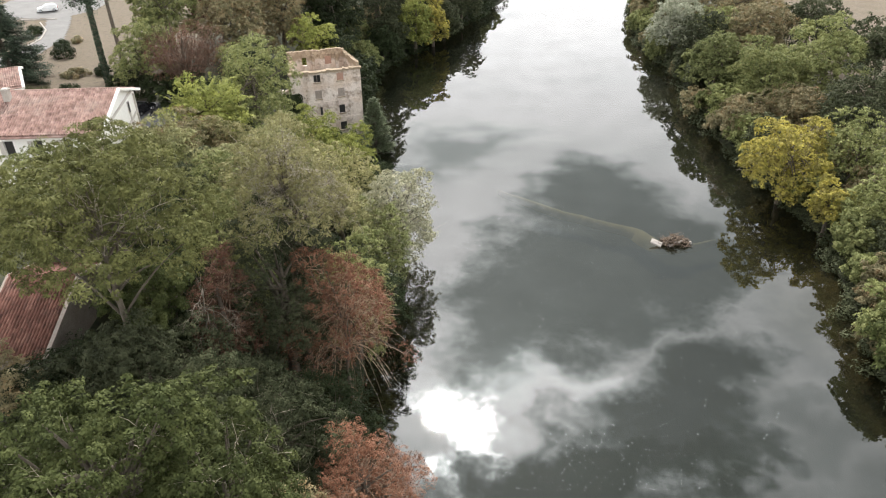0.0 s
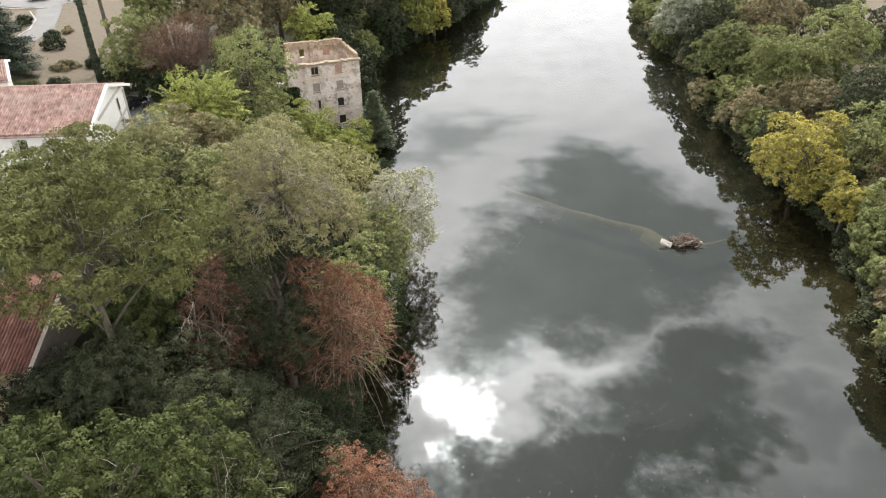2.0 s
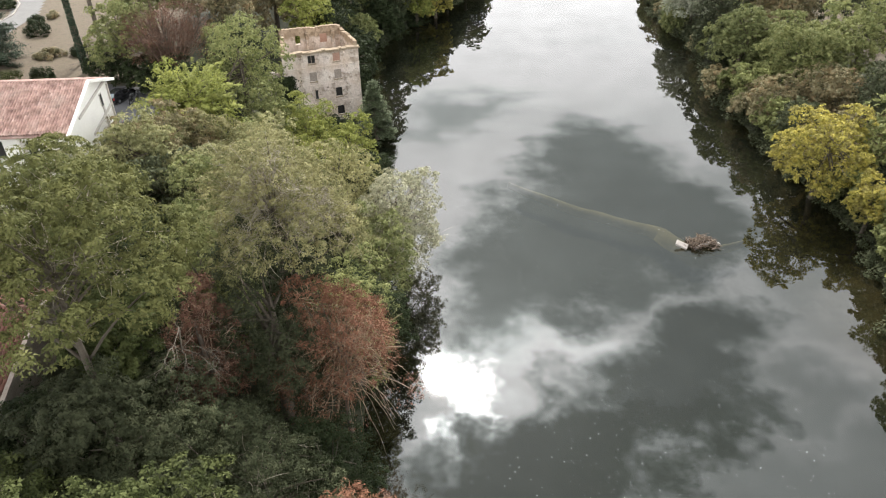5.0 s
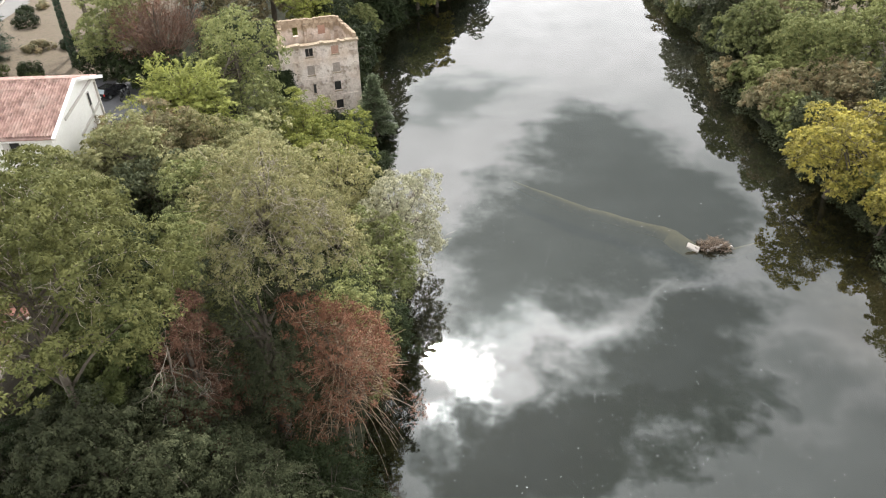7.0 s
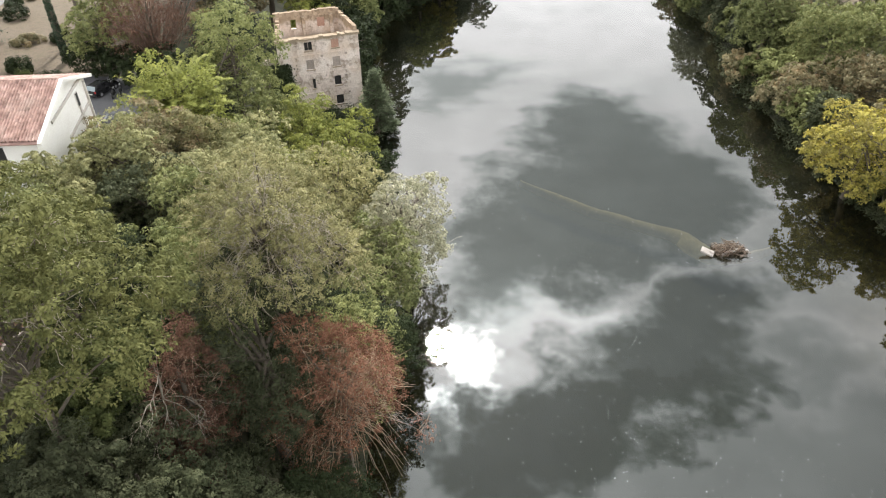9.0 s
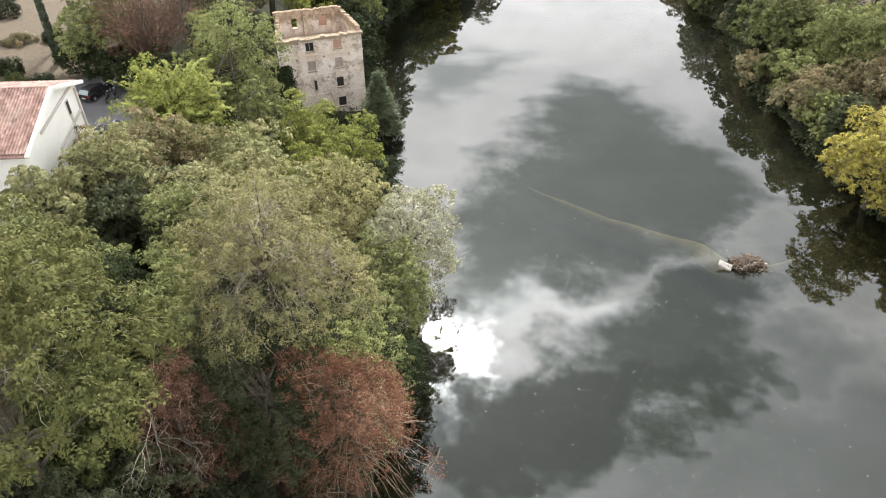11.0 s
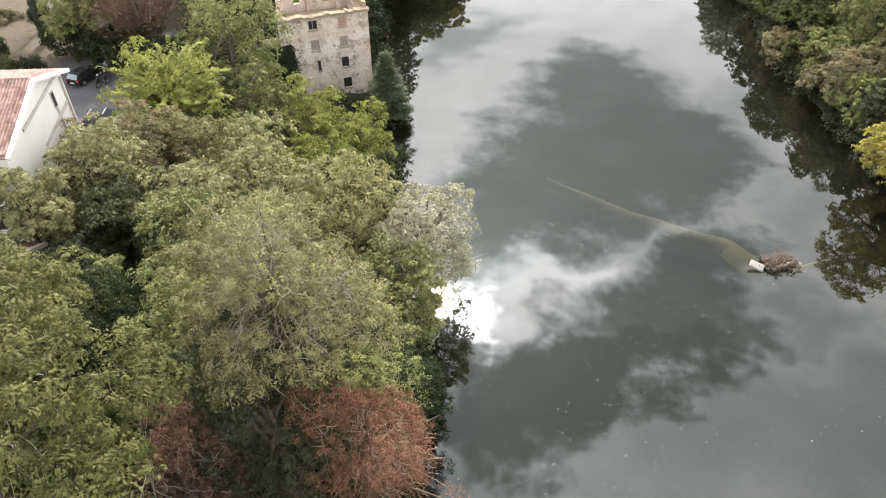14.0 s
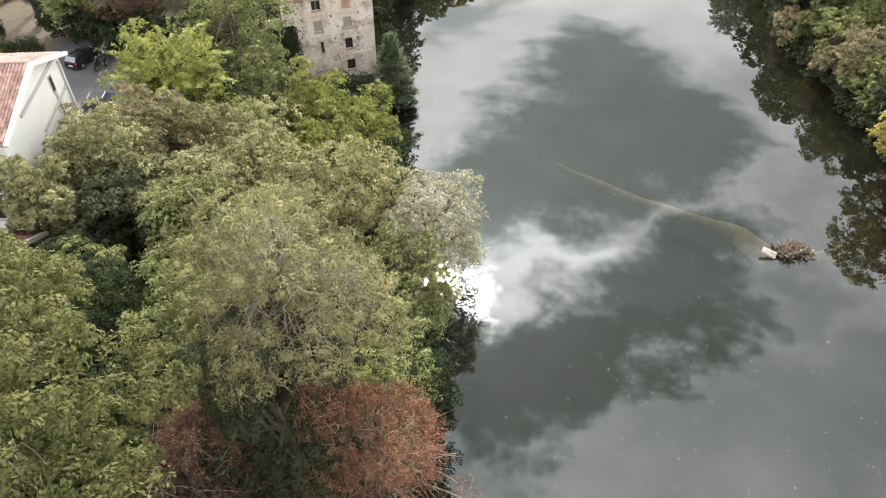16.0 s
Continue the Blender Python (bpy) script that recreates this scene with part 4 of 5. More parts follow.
WEST = [
    # kind, x, y, crown middle, rx, ry, rz, leaves, clump, leaf, label, extra
    ("ash", -24.0, 42.5, 25.0, 8.6, 8.0, 5.6, 30000, 1.15, (0.42, 0.17), "tall spreading ash tree with light green leaf sprays", dict(twigs=60, limbs=26, low=-0.4, skirt=None, trunk_r=0.36)),
    ("leafy", -30.5, 50.5, 22.8, 6.5, 6.0, 5.0, 16000, 1.15, (0.42, 0.17), "spreading green ash tree beside the house", dict(limbs=18, skirt=None, trunk_r=0.32, lean=(-4.0, -5.0))),
    ("olive", -13.6, 53.6, 21.4, 5.4, 5.4, 6.6, 24000, 0.9, (0.34, 0.12), "grey-olive tree with thinning leaves and bare twigs", dict(twigs=420, limbs=24, skirt=None)),
    ("rust", -9.0, 49.8, 11.4, 5.0, 4.6, 7.4, 23000, 0.75, (0.27, 0.11), "withered rust-red tree leaning over the river", dict(twigs=170, twig_mat="pale", limbs=20, bare_low=0.4, cone=0.4, fan=110, trunk_r=0.2)),
    ("rust", -6.2, 34.6, 8.2, 4.1, 4.0, 4.8, 16000, 0.75, (0.27, 0.11), "withered rust-red tree at the water's edge", dict(twigs=110, twig_mat="dead", limbs=16, bare_low=0.8, fan=24)),
    ("brown", -18.6, 47.4, 16.4, 2.8, 2.6, 4.8, 9000, 0.8, (0.28, 0.12), "dead rust-brown tree among green trees", dict(twigs=70, twig_mat="dead", limbs=14)),
    ("wood", -20.0, 41.6, 12.2, 7.6, 5.5, 4.4, 22000, 1.0, (0.32, 0.16), "dense dark green tree on the bank", dict()),
    ("wood", -12.6, 38.0, 9.0, 4.6, 4.6, 5.0, 13000, 0.9, (0.30, 0.16), "dark green tree wrapped in ivy", dict(twigs=40)),
    ("oak", -18.6, 25.6, 22.4, 5.0, 5.2, 5.4, 20000, 1.0, (0.36, 0.2), "green oak tree with bright leaf tips", dict(twigs=40, limbs=20)),
    ("oak", -12.4, 26.2, 19.4, 4.0, 4.6, 5.0, 14000, 1.0, (0.36, 0.2), "smaller green oak tree with bright leaf tips", dict(twigs=30, limbs=16)),
    ("oak", -16.0, 18.5, 19.0, 6.0, 5.0, 5.0, 12000, 1.1, (0.36, 0.2), "green oak tree above the bank", dict()),
    ("mixed", -33.4, 37.0, 14.6, 4.0, 3.6, 3.0, 9000, 0.9, (0.30, 0.15), "olive-brown tree beside the outbuilding", dict()),
    ("mixed", -10.6, 29.8, 8.0, 3.2, 3.2, 3.6, 8000, 0.8, (0.28, 0.15), "yellowing green shrub tree on the bank", dict()),
    ("pale", -6.0, 74.4, 9.2, 4.3, 4.6, 5.4, 17000, 0.85, (0.30, 0.13), "pale grey-green willow over the water", dict(twigs=120, limbs=20)),
    ("oak", -7.6, 67.6, 7.6, 3.7, 3.8, 5.0, 12000, 0.85, (0.30, 0.15), "green waterside tree on the bank", dict(twigs=30)),
    ("olive", -12.8, 75.6, 11.6, 4.0, 4.4, 4.8, 13000, 0.9, (0.30, 0.14), "olive green tree on the bank", dict()),
    ("grey", -20.6, 76.4, 14.8, 5.8, 5.6, 4.4, 18000, 1.05, (0.32, 0.15), "broad grey-green tree on the slope", dict(limbs=20)),
    ("mixed", -31.4, 78.4, 14.8, 5.4, 4.4, 4.4, 15000, 1.0, (0.32, 0.15), "olive tree with browning leaves beside the car park", dict()),
    ("lime", -18.2, 91.0, 11.4, 3.2, 3.4, 3.8, 10000, 0.85, (0.32, 0.15), "yellow-green tree near the mill", dict()),
    ("lime", -12.9, 91.6, 8.6, 3.0, 3.2, 3.6, 10000, 0.8, (0.30, 0.14), "pale yellow-green tree near the mill", dict()),
    ("grey", -33.9, 72.6, 15.4, 2.5, 3.0, 4.2, 10000, 0.9, (0.30, 0.15), "grey-green tree against the house wall", dict()),
    ("wood", -28.6, 70.0, 13.8, 4.2, 4.2, 4.2, 12000, 0.95, (0.32, 0.16), "deep green tree in a gap of the wood", dict()),
    ("oak", -22.0, 64.4, 15.6, 4.6, 4.6, 5.0, 13000, 0.95, (0.32, 0.16), "green tree behind the olive tree", dict()),
    ("oak", -34.5, 57.6, 14.6, 4.6, 3.8, 3.6, 12000, 1.0, (0.34, 0.17), "green tree in front of the house", dict()),
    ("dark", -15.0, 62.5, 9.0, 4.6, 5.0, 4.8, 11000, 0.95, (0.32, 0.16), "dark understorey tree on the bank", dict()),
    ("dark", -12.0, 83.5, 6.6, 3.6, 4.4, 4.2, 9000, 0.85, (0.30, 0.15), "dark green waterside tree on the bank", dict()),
    ("oak", -24.5, 84.5, 11.0, 4.4, 4.4, 4.4, 10000, 0.95, (0.32, 0.16), "green tree on the slope", dict()),
    ("dark", -10.6, 93.4, 3.4, 2.4, 2.6, 2.6, 6000, 0.65, (0.26, 0.13), "dark green bush over the water", dict()),
    ("oak", -44.2, 103.0, 18.0, 4.2, 4.0, 6.4, 12000, 0.9, (0.34, 0.17), "deep green tree at the edge of the lawn", dict()),
    ("brown", -38.6, 103.6, 18.0, 5.8, 5.2, 5.6, 8000, 0.8, (0.26, 0.10), "brown-red tree with upright bare branches", dict(twigs=60, twig_mat="red", limbs=8, fan=150)),
    ("oak", -28.2, 101.0, 16.6, 5.6, 5.2, 6.2, 16000, 1.05, (0.34, 0.17), "tall green tree beside the mill", dict()),
    ("lime", -31.2, 89.0, 16.0, 5.5, 4.4, 3.8, 15000, 0.62, (0.5, 0.13), "bright yellow-green tree with long arching shoots", dict(shoots=170)),
    ("dark", -33.6, 97.0, 13.0, 3.2, 3.2, 3.8, 8000, 0.9, (0.34, 0.17), "dark green tree beside the car park", dict()),
    ("mixed", -37.0, 126.0, 19.5, 6.0, 6.0, 6.5, 13000, 1.1, (0.42, 0.2), "tall olive-brown tree by the lawn", dict()),
    ("oak", -48.5, 126.0, 19.5, 6.0, 6.0, 6.5, 13000, 1.1, (0.42, 0.2), "tall green tree by the lawn", dict()),
    ("brown", -42.5, 138.0, 20.0, 6.0, 5.6, 6.5, 12000, 1.1, (0.42, 0.2), "tall brownish tree by the lawn", dict()),
    ("mixed", -31.5, 139.0, 18.0, 6.5, 6.0, 7.0, 12000, 1.2, (0.42, 0.2), "tall olive tree behind the mill", dict()),
    ("lime", -24.3, 131.5, 13.6, 4.8, 4.8, 4.8, 11000, 0.95, (0.36, 0.17), "yellow-green tree behind the mill", dict()),
    ("dark", -22.6, 149.0, 15.5, 6.5, 6.0, 10.5, 13000, 1.2, (0.45, 0.2), "tall dark green tree on the bank", dict()),
    ("dark", -12.6, 166.0, 18.0, 6.0, 6.0, 14.0, 15000, 1.2, (0.45, 0.2), "tall dark green tree on the bank", dict()),
    ("dark", -26.0, 150.0, 16.5, 6.5, 6.5, 9.5, 10000, 1.2, (0.45, 0.2), "tall dark green tree on the bank", dict()),
    ("lime", -4.0, 166.5, 8.0, 4.0, 4.4, 6.0, 9000, 1.0, (0.42, 0.2), "yellow-green tree on the far bend", dict()),
    ("yellow", 0.6, 171.5, 9.0, 3.8, 4.0, 5.0, 9000, 1.0, (0.42, 0.2), "golden tree on the far bend", dict()),
    ("dark", 4.2, 179.0, 7.6, 4.6, 4.6, 6.0, 9000, 1.1, (0.45, 0.2), "dark tree on the far bend", dict()),
    ("dark", 8.0, 192.0, 8.0, 6.0, 6.0, 6.5, 9000, 1.2, (0.45, 0.22), "dark tree on the far bend", dict()),
    ("oak", 14.5, 218.0, 4.6, 6.0, 5.0, 4.4, 9000, 1.3, (0.5, 0.25), "tree on the far bend", dict()),
    ("dark", -6.0, 182.0, 13.0, 7.0, 7.0, 9.0, 9000, 1.3, (0.5, 0.25), "tall dark tree on the far bank", dict()),
]
EAST = [
    ("silver", 51.4, 160.0, 7.4, 6.6, 6.6, 7.0, 17000, 1.1, (0.42, 0.16), "silver-grey willow on the bank", dict()),
    ("dark", 54.5, 192.0, 6.0, 4.6, 5.0, 6.0, 8000, 1.1, (0.45, 0.2), "dark tree on the far bank", dict()),
    ("dark", 58.0, 180.0, 8.0, 6.0, 6.0, 7.0, 9000, 1.2, (0.45, 0.2), "dark green tree on the bank", dict()),
    ("light", 50.4, 128.5, 8.6, 5.2, 5.4, 7.0, 14000, 1.0, (0.36, 0.17), "light green waterside tree on the bank", dict()),
    ("dark", 52.4, 143.5, 7.0, 5.0, 6.0, 7.4, 10000, 1.1, (0.40, 0.2), "dark waterside tree on the bank", dict()),
    ("grey", 55.4, 118.6, 9.6, 6.4, 6.2, 7.0, 18000, 1.05, (0.34, 0.16), "grey-green tree on the east bank", dict()),
    ("oak", 66.0, 121.0, 11.6, 8.0, 7.0, 7.4, 18000, 1.2, (0.38, 0.18), "large green tree on the east bank", dict()),
    ("dark", 77.0, 124.0, 11.8, 7.4, 7.0, 7.2, 14000, 1.2, (0.40, 0.2), "large dark green tree on the east bank", dict()),
    ("mixed", 62.5, 143.0, 10.0, 7.0, 7.0, 7.0, 13000, 1.2, (0.42, 0.2), "olive tree on the east bank", dict()),
    ("oak", 75.0, 147.0, 11.0, 7.0, 7.0, 7.0, 11000, 1.2, (0.42, 0.2), "green tree on the east bank", dict()),
    ("mixed", 66.0, 166.0, 9.4, 7.0, 7.0, 7.0, 10000, 1.2, (0.45, 0.2), "olive tree beside the field", dict()),
    ("oak", 74.0, 178.0, 9.6, 7.0, 7.0, 6.4, 9000, 1.2, (0.45, 0.2), "green tree beside the field", dict()),
    ("mixed", 49.4, 110.6, 4.8, 3.6, 3.8, 4.6, 9000, 0.85, (0.30, 0.14), "browning shrub tree over the water", dict(twigs=60)),
    ("yellow", 48.0, 90.6, 7.8, 6.4, 5.6, 6.6, 19000, 0.95, (0.34, 0.17), "golden yellow tree over the water", dict(twigs=50, limbs=24)),
    ("yellow", 50.2, 81.4, 4.4, 2.7, 2.8, 4.0, 8000, 0.75, (0.30, 0.15), "small golden yellow tree by the water", dict()),
    ("grey", 55.5, 76.6, 8.0, 5.6, 6.0, 7.0, 15000, 1.0, (0.34, 0.16), "dark grey-green tree over the water", dict(twigs=40)),
    ("dark", 52.6, 69.5, 4.4, 3.6, 4.4, 4.4, 9000, 0.9, (0.32, 0.16), "dark shrub tree over the water", dict()),
    ("oak", 46.8, 56.2, 4.4, 4.6, 5.4, 4.6, 15000, 0.9, (0.34, 0.18), "bright green bushy tree over the water", dict()),
    ("dark", 62.0, 101.0, 9.6, 6.0, 6.0, 6.6, 13000, 1.05, (0.36, 0.18), "dark green tree on the east bank", dict()),
    ("dark", 72.0, 104.0, 10.6, 7.0, 7.0, 7.0, 13000, 1.2, (0.38, 0.18), "dark green tree on the east bank", dict()),
    ("olive", 66.0, 86.0, 9.6, 6.4, 6.4, 6.6, 12000, 1.1, (0.36, 0.17), "olive tree on the east bank", dict()),
    ("oak", 62.0, 64.0, 8.0, 6.4, 6.4, 6.6, 10000, 1.1, (0.36, 0.17), "green tree on the east bank", dict()),
    ("dark", 51.0, 42.0, 5.0, 4.6, 5.0, 5.0, 9000, 1.0, (0.34, 0.17), "dark waterside tree on the bank", dict()),
]
WEST += [
    ("oak", -29.6, 60.6, 14.0, 3.4, 3.2, 3.6, 12000, 0.95, (0.34, 0.17), "green tree behind the ash beside the shed", dict()),
    ("wood", -31.6, 63.6, 13.2, 2.8, 2.6, 2.6, 9000, 0.9, (0.32, 0.16), "dark green tree beside the shed", dict()),
    ("oak", -20.8, 56.0, 16.4, 4.0, 3.8, 5.2, 15000, 0.95, (0.34, 0.17), "green tree between the ash and the olive tree", dict()),
    ("oak", -9.2, 56.8, 9.6, 3.6, 3.6, 5.0, 13000, 0.9, (0.32, 0.16), "fresh green tree behind the rust-red tree", dict()),
    ("grey", -35.4, 67.9, 15.9, 3.1, 1.9, 3.9, 14000, 0.85, (0.30, 0.14), "grey-green tree in front of the house wall", dict()),
    ("wood", -24.2, 38.0, 15.8, 4.8, 3.6, 3.4, 13000, 1.1, (0.42, 0.17), "green tree below the tall ash", dict(limbs=14, trunk_r=0.24)),
    ("oak", -24.2, 46.4, 16.6, 3.4, 3.4, 3.0, 13000, 1.1, (0.42, 0.17), "young green tree among taller ones", dict(limbs=12, skirt=None, trunk_r=0.22)),
    ("grey", -33.6, 81.6, 13.4, 3.0, 2.8, 3.2, 9000, 0.9, (0.32, 0.15), "grey-green tree at the edge of the car park", dict()),
    ("grey", -32.2, 72.8, 16.6, 3.8, 3.4, 5.0, 12000, 0.9, (0.32, 0.15), "grey-green tree between the house and the wood", dict()),
    ("dark", -25.6, 46.0, 12.4, 2.4, 3.2, 2.8, 8000, 0.8, (0.32, 0.17), "dark bush against the outbuilding", dict(skirt=0.2)),
    ("dark", -41.6, 101.4, 13.6, 2.8, 2.6, 3.0, 8000, 0.85, (0.34, 0.17), "dark green bush beside the car park", dict(skirt=0.2)),
    ("dark", -37.6, 101.0, 13.4, 3.0, 2.8, 3.0, 8000, 0.85, (0.34, 0.17), "dark green bush behind the car park", dict(skirt=0.2)),
    ("dark", -47.4, 104.6, 13.6, 2.8, 2.6, 2.8, 7000, 0.85, (0.34, 0.17), "dark green bush at the hedge", dict(skirt=0.2)),
    ("wood", -14.2, 50.4, 14.2, 5.0, 4.6, 7.8, 19000, 0.9, (0.32, 0.17), "dark green tree below the olive tree", dict()),
    ("wood", -21.4, 38.6, 14.6, 4.2, 3.6, 4.6, 11000, 0.9, (0.32, 0.17), "green tree below the tall ash", dict()),
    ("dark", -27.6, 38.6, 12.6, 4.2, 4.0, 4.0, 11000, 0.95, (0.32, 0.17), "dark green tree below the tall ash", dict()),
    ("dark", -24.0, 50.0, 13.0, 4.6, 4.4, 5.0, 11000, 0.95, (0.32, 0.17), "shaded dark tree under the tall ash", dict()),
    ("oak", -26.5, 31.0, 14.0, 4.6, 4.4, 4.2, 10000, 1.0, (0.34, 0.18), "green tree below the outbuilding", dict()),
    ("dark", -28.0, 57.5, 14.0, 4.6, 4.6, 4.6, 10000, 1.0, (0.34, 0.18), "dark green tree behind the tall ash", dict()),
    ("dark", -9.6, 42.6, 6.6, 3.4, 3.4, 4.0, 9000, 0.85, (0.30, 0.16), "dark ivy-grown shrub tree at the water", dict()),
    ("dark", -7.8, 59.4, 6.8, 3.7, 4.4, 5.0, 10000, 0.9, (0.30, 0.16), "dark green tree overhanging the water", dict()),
    ("wood", -17.5, 33.0, 11.0, 5.0, 4.0, 4.6, 11000, 0.95, (0.32, 0.17), "dark green tree behind the oak", dict()),
    ("grey", -24.6, 70.5, 15.0, 4.6, 4.4, 4.6, 12000, 0.95, (0.32, 0.15), "grey-green tree in the wood", dict()),
    ("olive", -26.0, 79.5, 13.6, 4.4, 4.2, 4.0, 11000, 0.95, (0.32, 0.15), "olive green tree in the wood", dict()),
    ("lime", -15.6, 84.0, 10.6, 3.8, 3.8, 4.0, 11000, 0.9, (0.30, 0.15), "light green tree on the slope", dict()),
    ("oak", -23.5, 95.5, 10.0, 4.0, 4.0, 5.0, 9000, 0.95, (0.34, 0.17), "green tree beside the mill", dict()),
    ("dark", -31.0, 111.0, 12.6, 4.6, 4.6, 5.6, 9000, 1.05, (0.38, 0.18), "dark green tree west of the mill", dict()),
    ("dark", -20.0, 132.0, 8.0, 3.8, 4.4, 7.0, 9000, 0.95, (0.36, 0.18), "dark green tree behind the mill", dict()),
]


def fringe(side, y0, y1, step, inset, top, r, kinds, label, seed):
    """Rows for smaller trees that hang over the waterline."""
    rng = random.Random(seed)
    rows, y = [], y0
    while y < y1:
        yy = y + rng.uniform(-1.5, 1.5)
        line = float(bank(LEFT_BANK if side < 0 else RIGHT_BANK, yy))
        x = line + side * (inset + rng.uniform(-0.8, 1.2))
        t, rr = top * rng.uniform(0.75, 1.3), r * rng.uniform(0.85, 1.2)
        if side > 0 and 150 < yy < 172 and inset < 3:      # the willow stands here
            t *= 0.5
        rows.append((rng.choice(kinds), x, yy, t - rr, rr, rr * 1.15, rr, 5200, 0.95, (0.42, 0.22), label, dict(limbs=10, skirt=0.1)))
        y += step * rng.uniform(0.8, 1.2)
    return rows


EAST += fringe(1, 32, 215, 5.4, 1.5, 6.6, 3.0, ("dark", "dark", "grey", "mixed", "oak"), "bushy tree overhanging the east bank", 31)
EAST += fringe(1, 60, 200, 8.0, 9.0, 11.0, 4.6, ("dark", "oak", "mixed", "olive"), "dense tree in the eastern wood", 32)
WEST += fringe(-1, 127, 215, 5.2, 1.2, 8.5, 3.8, ("dark", "dark", "oak", "dark"), "bushy tree overhanging the far west bank", 33)
WEST += fringe(-1, 160, 240, 9.0, 10.0, 11.0, 5.0, ("dark", "oak", "mixed"), "dense tree in the far western wood", 34)
for rows, wood in ((WEST, "trees of the west bank"), (EAST, "trees of the east bank")):
    for i, (kind, x, y, zc, rx, ry, rz, n, clump, leaf, label, extra) in enumerate(rows):
        extra = dict(extra)
        if extra.get("twig_mat"):
            extra["twig_mat"] = {"dead": DEADWOOD, "pale": PALEWOOD, "red": REDWOOD}[extra["twig_mat"]]
        if kind == "oak" and y > 55:
            kind = "leafy"
        if kind == "dark" and (x > 20 or y > 160):
            kind = "wood"
        if x > 20 and kind == "wood" and i % 2:
            kind = "mixed" if i % 4 == 1 else "leafy"
        if x > 64 and kind == "leafy" and i % 2:
            kind = "wood"
        if x > 20 and kind in ("grey", "olive"):
            kind = {"grey": "leafy", "olive": "mixed"}[kind]
        if wood.startswith("trees of the west") and y > 140:      # the far bend lies a little further west
            x -= float(np.interp(y, [150, 165, 180, 200], [0.8, 2.5, 4.5, 3.0]))
        if wood.startswith("trees of the west") and y < 105:
            rx, ry = rx * 1.1, ry * 1.1
        tree(kind, x, y, gz(x, y), zc, rx, ry, rz, n, label, seed=i + 1, clump=clump, leaf=leaf, group=wood, **extra)


def dead_tree(x, y, tip, label, seed):
    """A bare tree: a thin stem and pale branches that fork and spread towards the light."""
    rng = np.random.default_rng(seed)
    z = gz(x, y)
    base = thing("dead_tree", x, y, z, 0, label, "tree", "trees of the west bank")
    top = np.array(tip) - np.array([x, y, z])
    h = np.linspace(0, 1, 8)
    stem = top * np.array([0.45, 0.45, 0.82]) * h[:, None] + rng.normal(size=(8, 3)) * 0.1
    stem[0] = (0, 0, -0.3)
    v, f = tubes([(stem, 0.11 * (1.1 - 0.65 * h))], 6)
    mesh_part("trunk", array_mesh("trunk", v, f, GREYWOOD), base)
    paths = []

    def grow(p, way, length, r, depth):
        pts = [p]
        for _ in range(5):
            way = way + rng.normal(size=3) * 0.22 + np.array([0, 0, -0.03])
            way /= np.linalg.norm(way)
            pts.append(pts[-1] + way * length / 5)
        paths.append((np.stack(pts), r * np.linspace(1, 0.35, 6)))
        if depth:
            for _ in range(4):
                k = rng.integers(2, 6)
                turn = way + rng.normal(size=3) * 0.6
                grow(pts[k], turn / np.linalg.norm(turn), length * rng.uniform(0.45, 0.75), r * 0.55, depth - 1)
    for k in range(6):
        way = np.array([rng.uniform(-0.5, 1.2), rng.uniform(-1.1, 0.4), rng.uniform(0.05, 0.7)])
        grow(stem[rng.integers(5, 8)], way / np.linalg.norm(way), rng.uniform(2.2, 3.4), 0.034, 2)
    v, f = tubes(paths, 4)
    tagged(mesh_part("branchwork", array_mesh("branchwork", v, f, GREYWOOD), base, "pale bare branches"), kind="stuff")


dead_tree(-20.2, 46.4, (-18.2, 44.8, 20.4), "dead tree with pale bare branches among the crowns", 5)


# ---- undergrowth on both banks ----
def undergrowth(name, side, y0, y1, reach, count, leaf, mat, label, seed, overhang=1.2, high=2.6):
    """Low bushes and brambles from the waterline up the bank, too many to count."""
    rng = np.random.default_rng(seed)
    n = count // 90
    y = rng.uniform(y0, y1, n)
    d = rng.uniform(-overhang, reach, n) * np.where(rng.uniform(size=n) < 0.4, 0.25, 1)
    x = bank(LEFT_BANK, y) - d if side < 0 else bank(RIGHT_BANK, y) + d
    z = np.maximum(ground_z(x, y), 0.1)
    r = rng.uniform(0.7, 1.5, n)
    c = np.stack([x, y, z + rng.uniform(0.1, 1.0, n) * high * np.clip((d + overhang) / 3, 0.25, 1)], 1)
    j = rng.integers(0, n, count)
    g = rng.normal(size=(count, 3))
    g /= np.linalg.norm(g, axis=1, keepdims=True)
    at = c[j] + g * (r[j] * rng.uniform(0.3, 1, count) ** 0.5)[:, None] * np.array([1, 1, 0.75])
    at[:, 2] = np.maximum(at[:, 2], 0.06)
    v, f = leaf_quads(rng, at, g + np.array([0, 0, 0.8]) + rng.normal(size=(count, 3)) * 0.5, *leaf)
    tagged(new(name, array_mesh(name, v, f, mat)), label, "undergrowth", kind="stuff")


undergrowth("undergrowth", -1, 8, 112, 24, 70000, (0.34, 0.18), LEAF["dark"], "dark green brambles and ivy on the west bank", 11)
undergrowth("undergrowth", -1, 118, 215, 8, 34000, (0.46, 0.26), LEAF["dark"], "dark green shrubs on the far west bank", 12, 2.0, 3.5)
undergrowth("undergrowth", 1, 30, 215, 26, 60000, (0.40, 0.22), LEAF["wood"], "dark green shrubs along the east bank", 13, 1.6, 3.6)
undergrowth("undergrowth", 1, 30, 215, 3.0, 36000, (0.36, 0.2), LEAF["wood"], "dark leafy brambles hanging over the east waterline", 14, 2.0, 2.2)


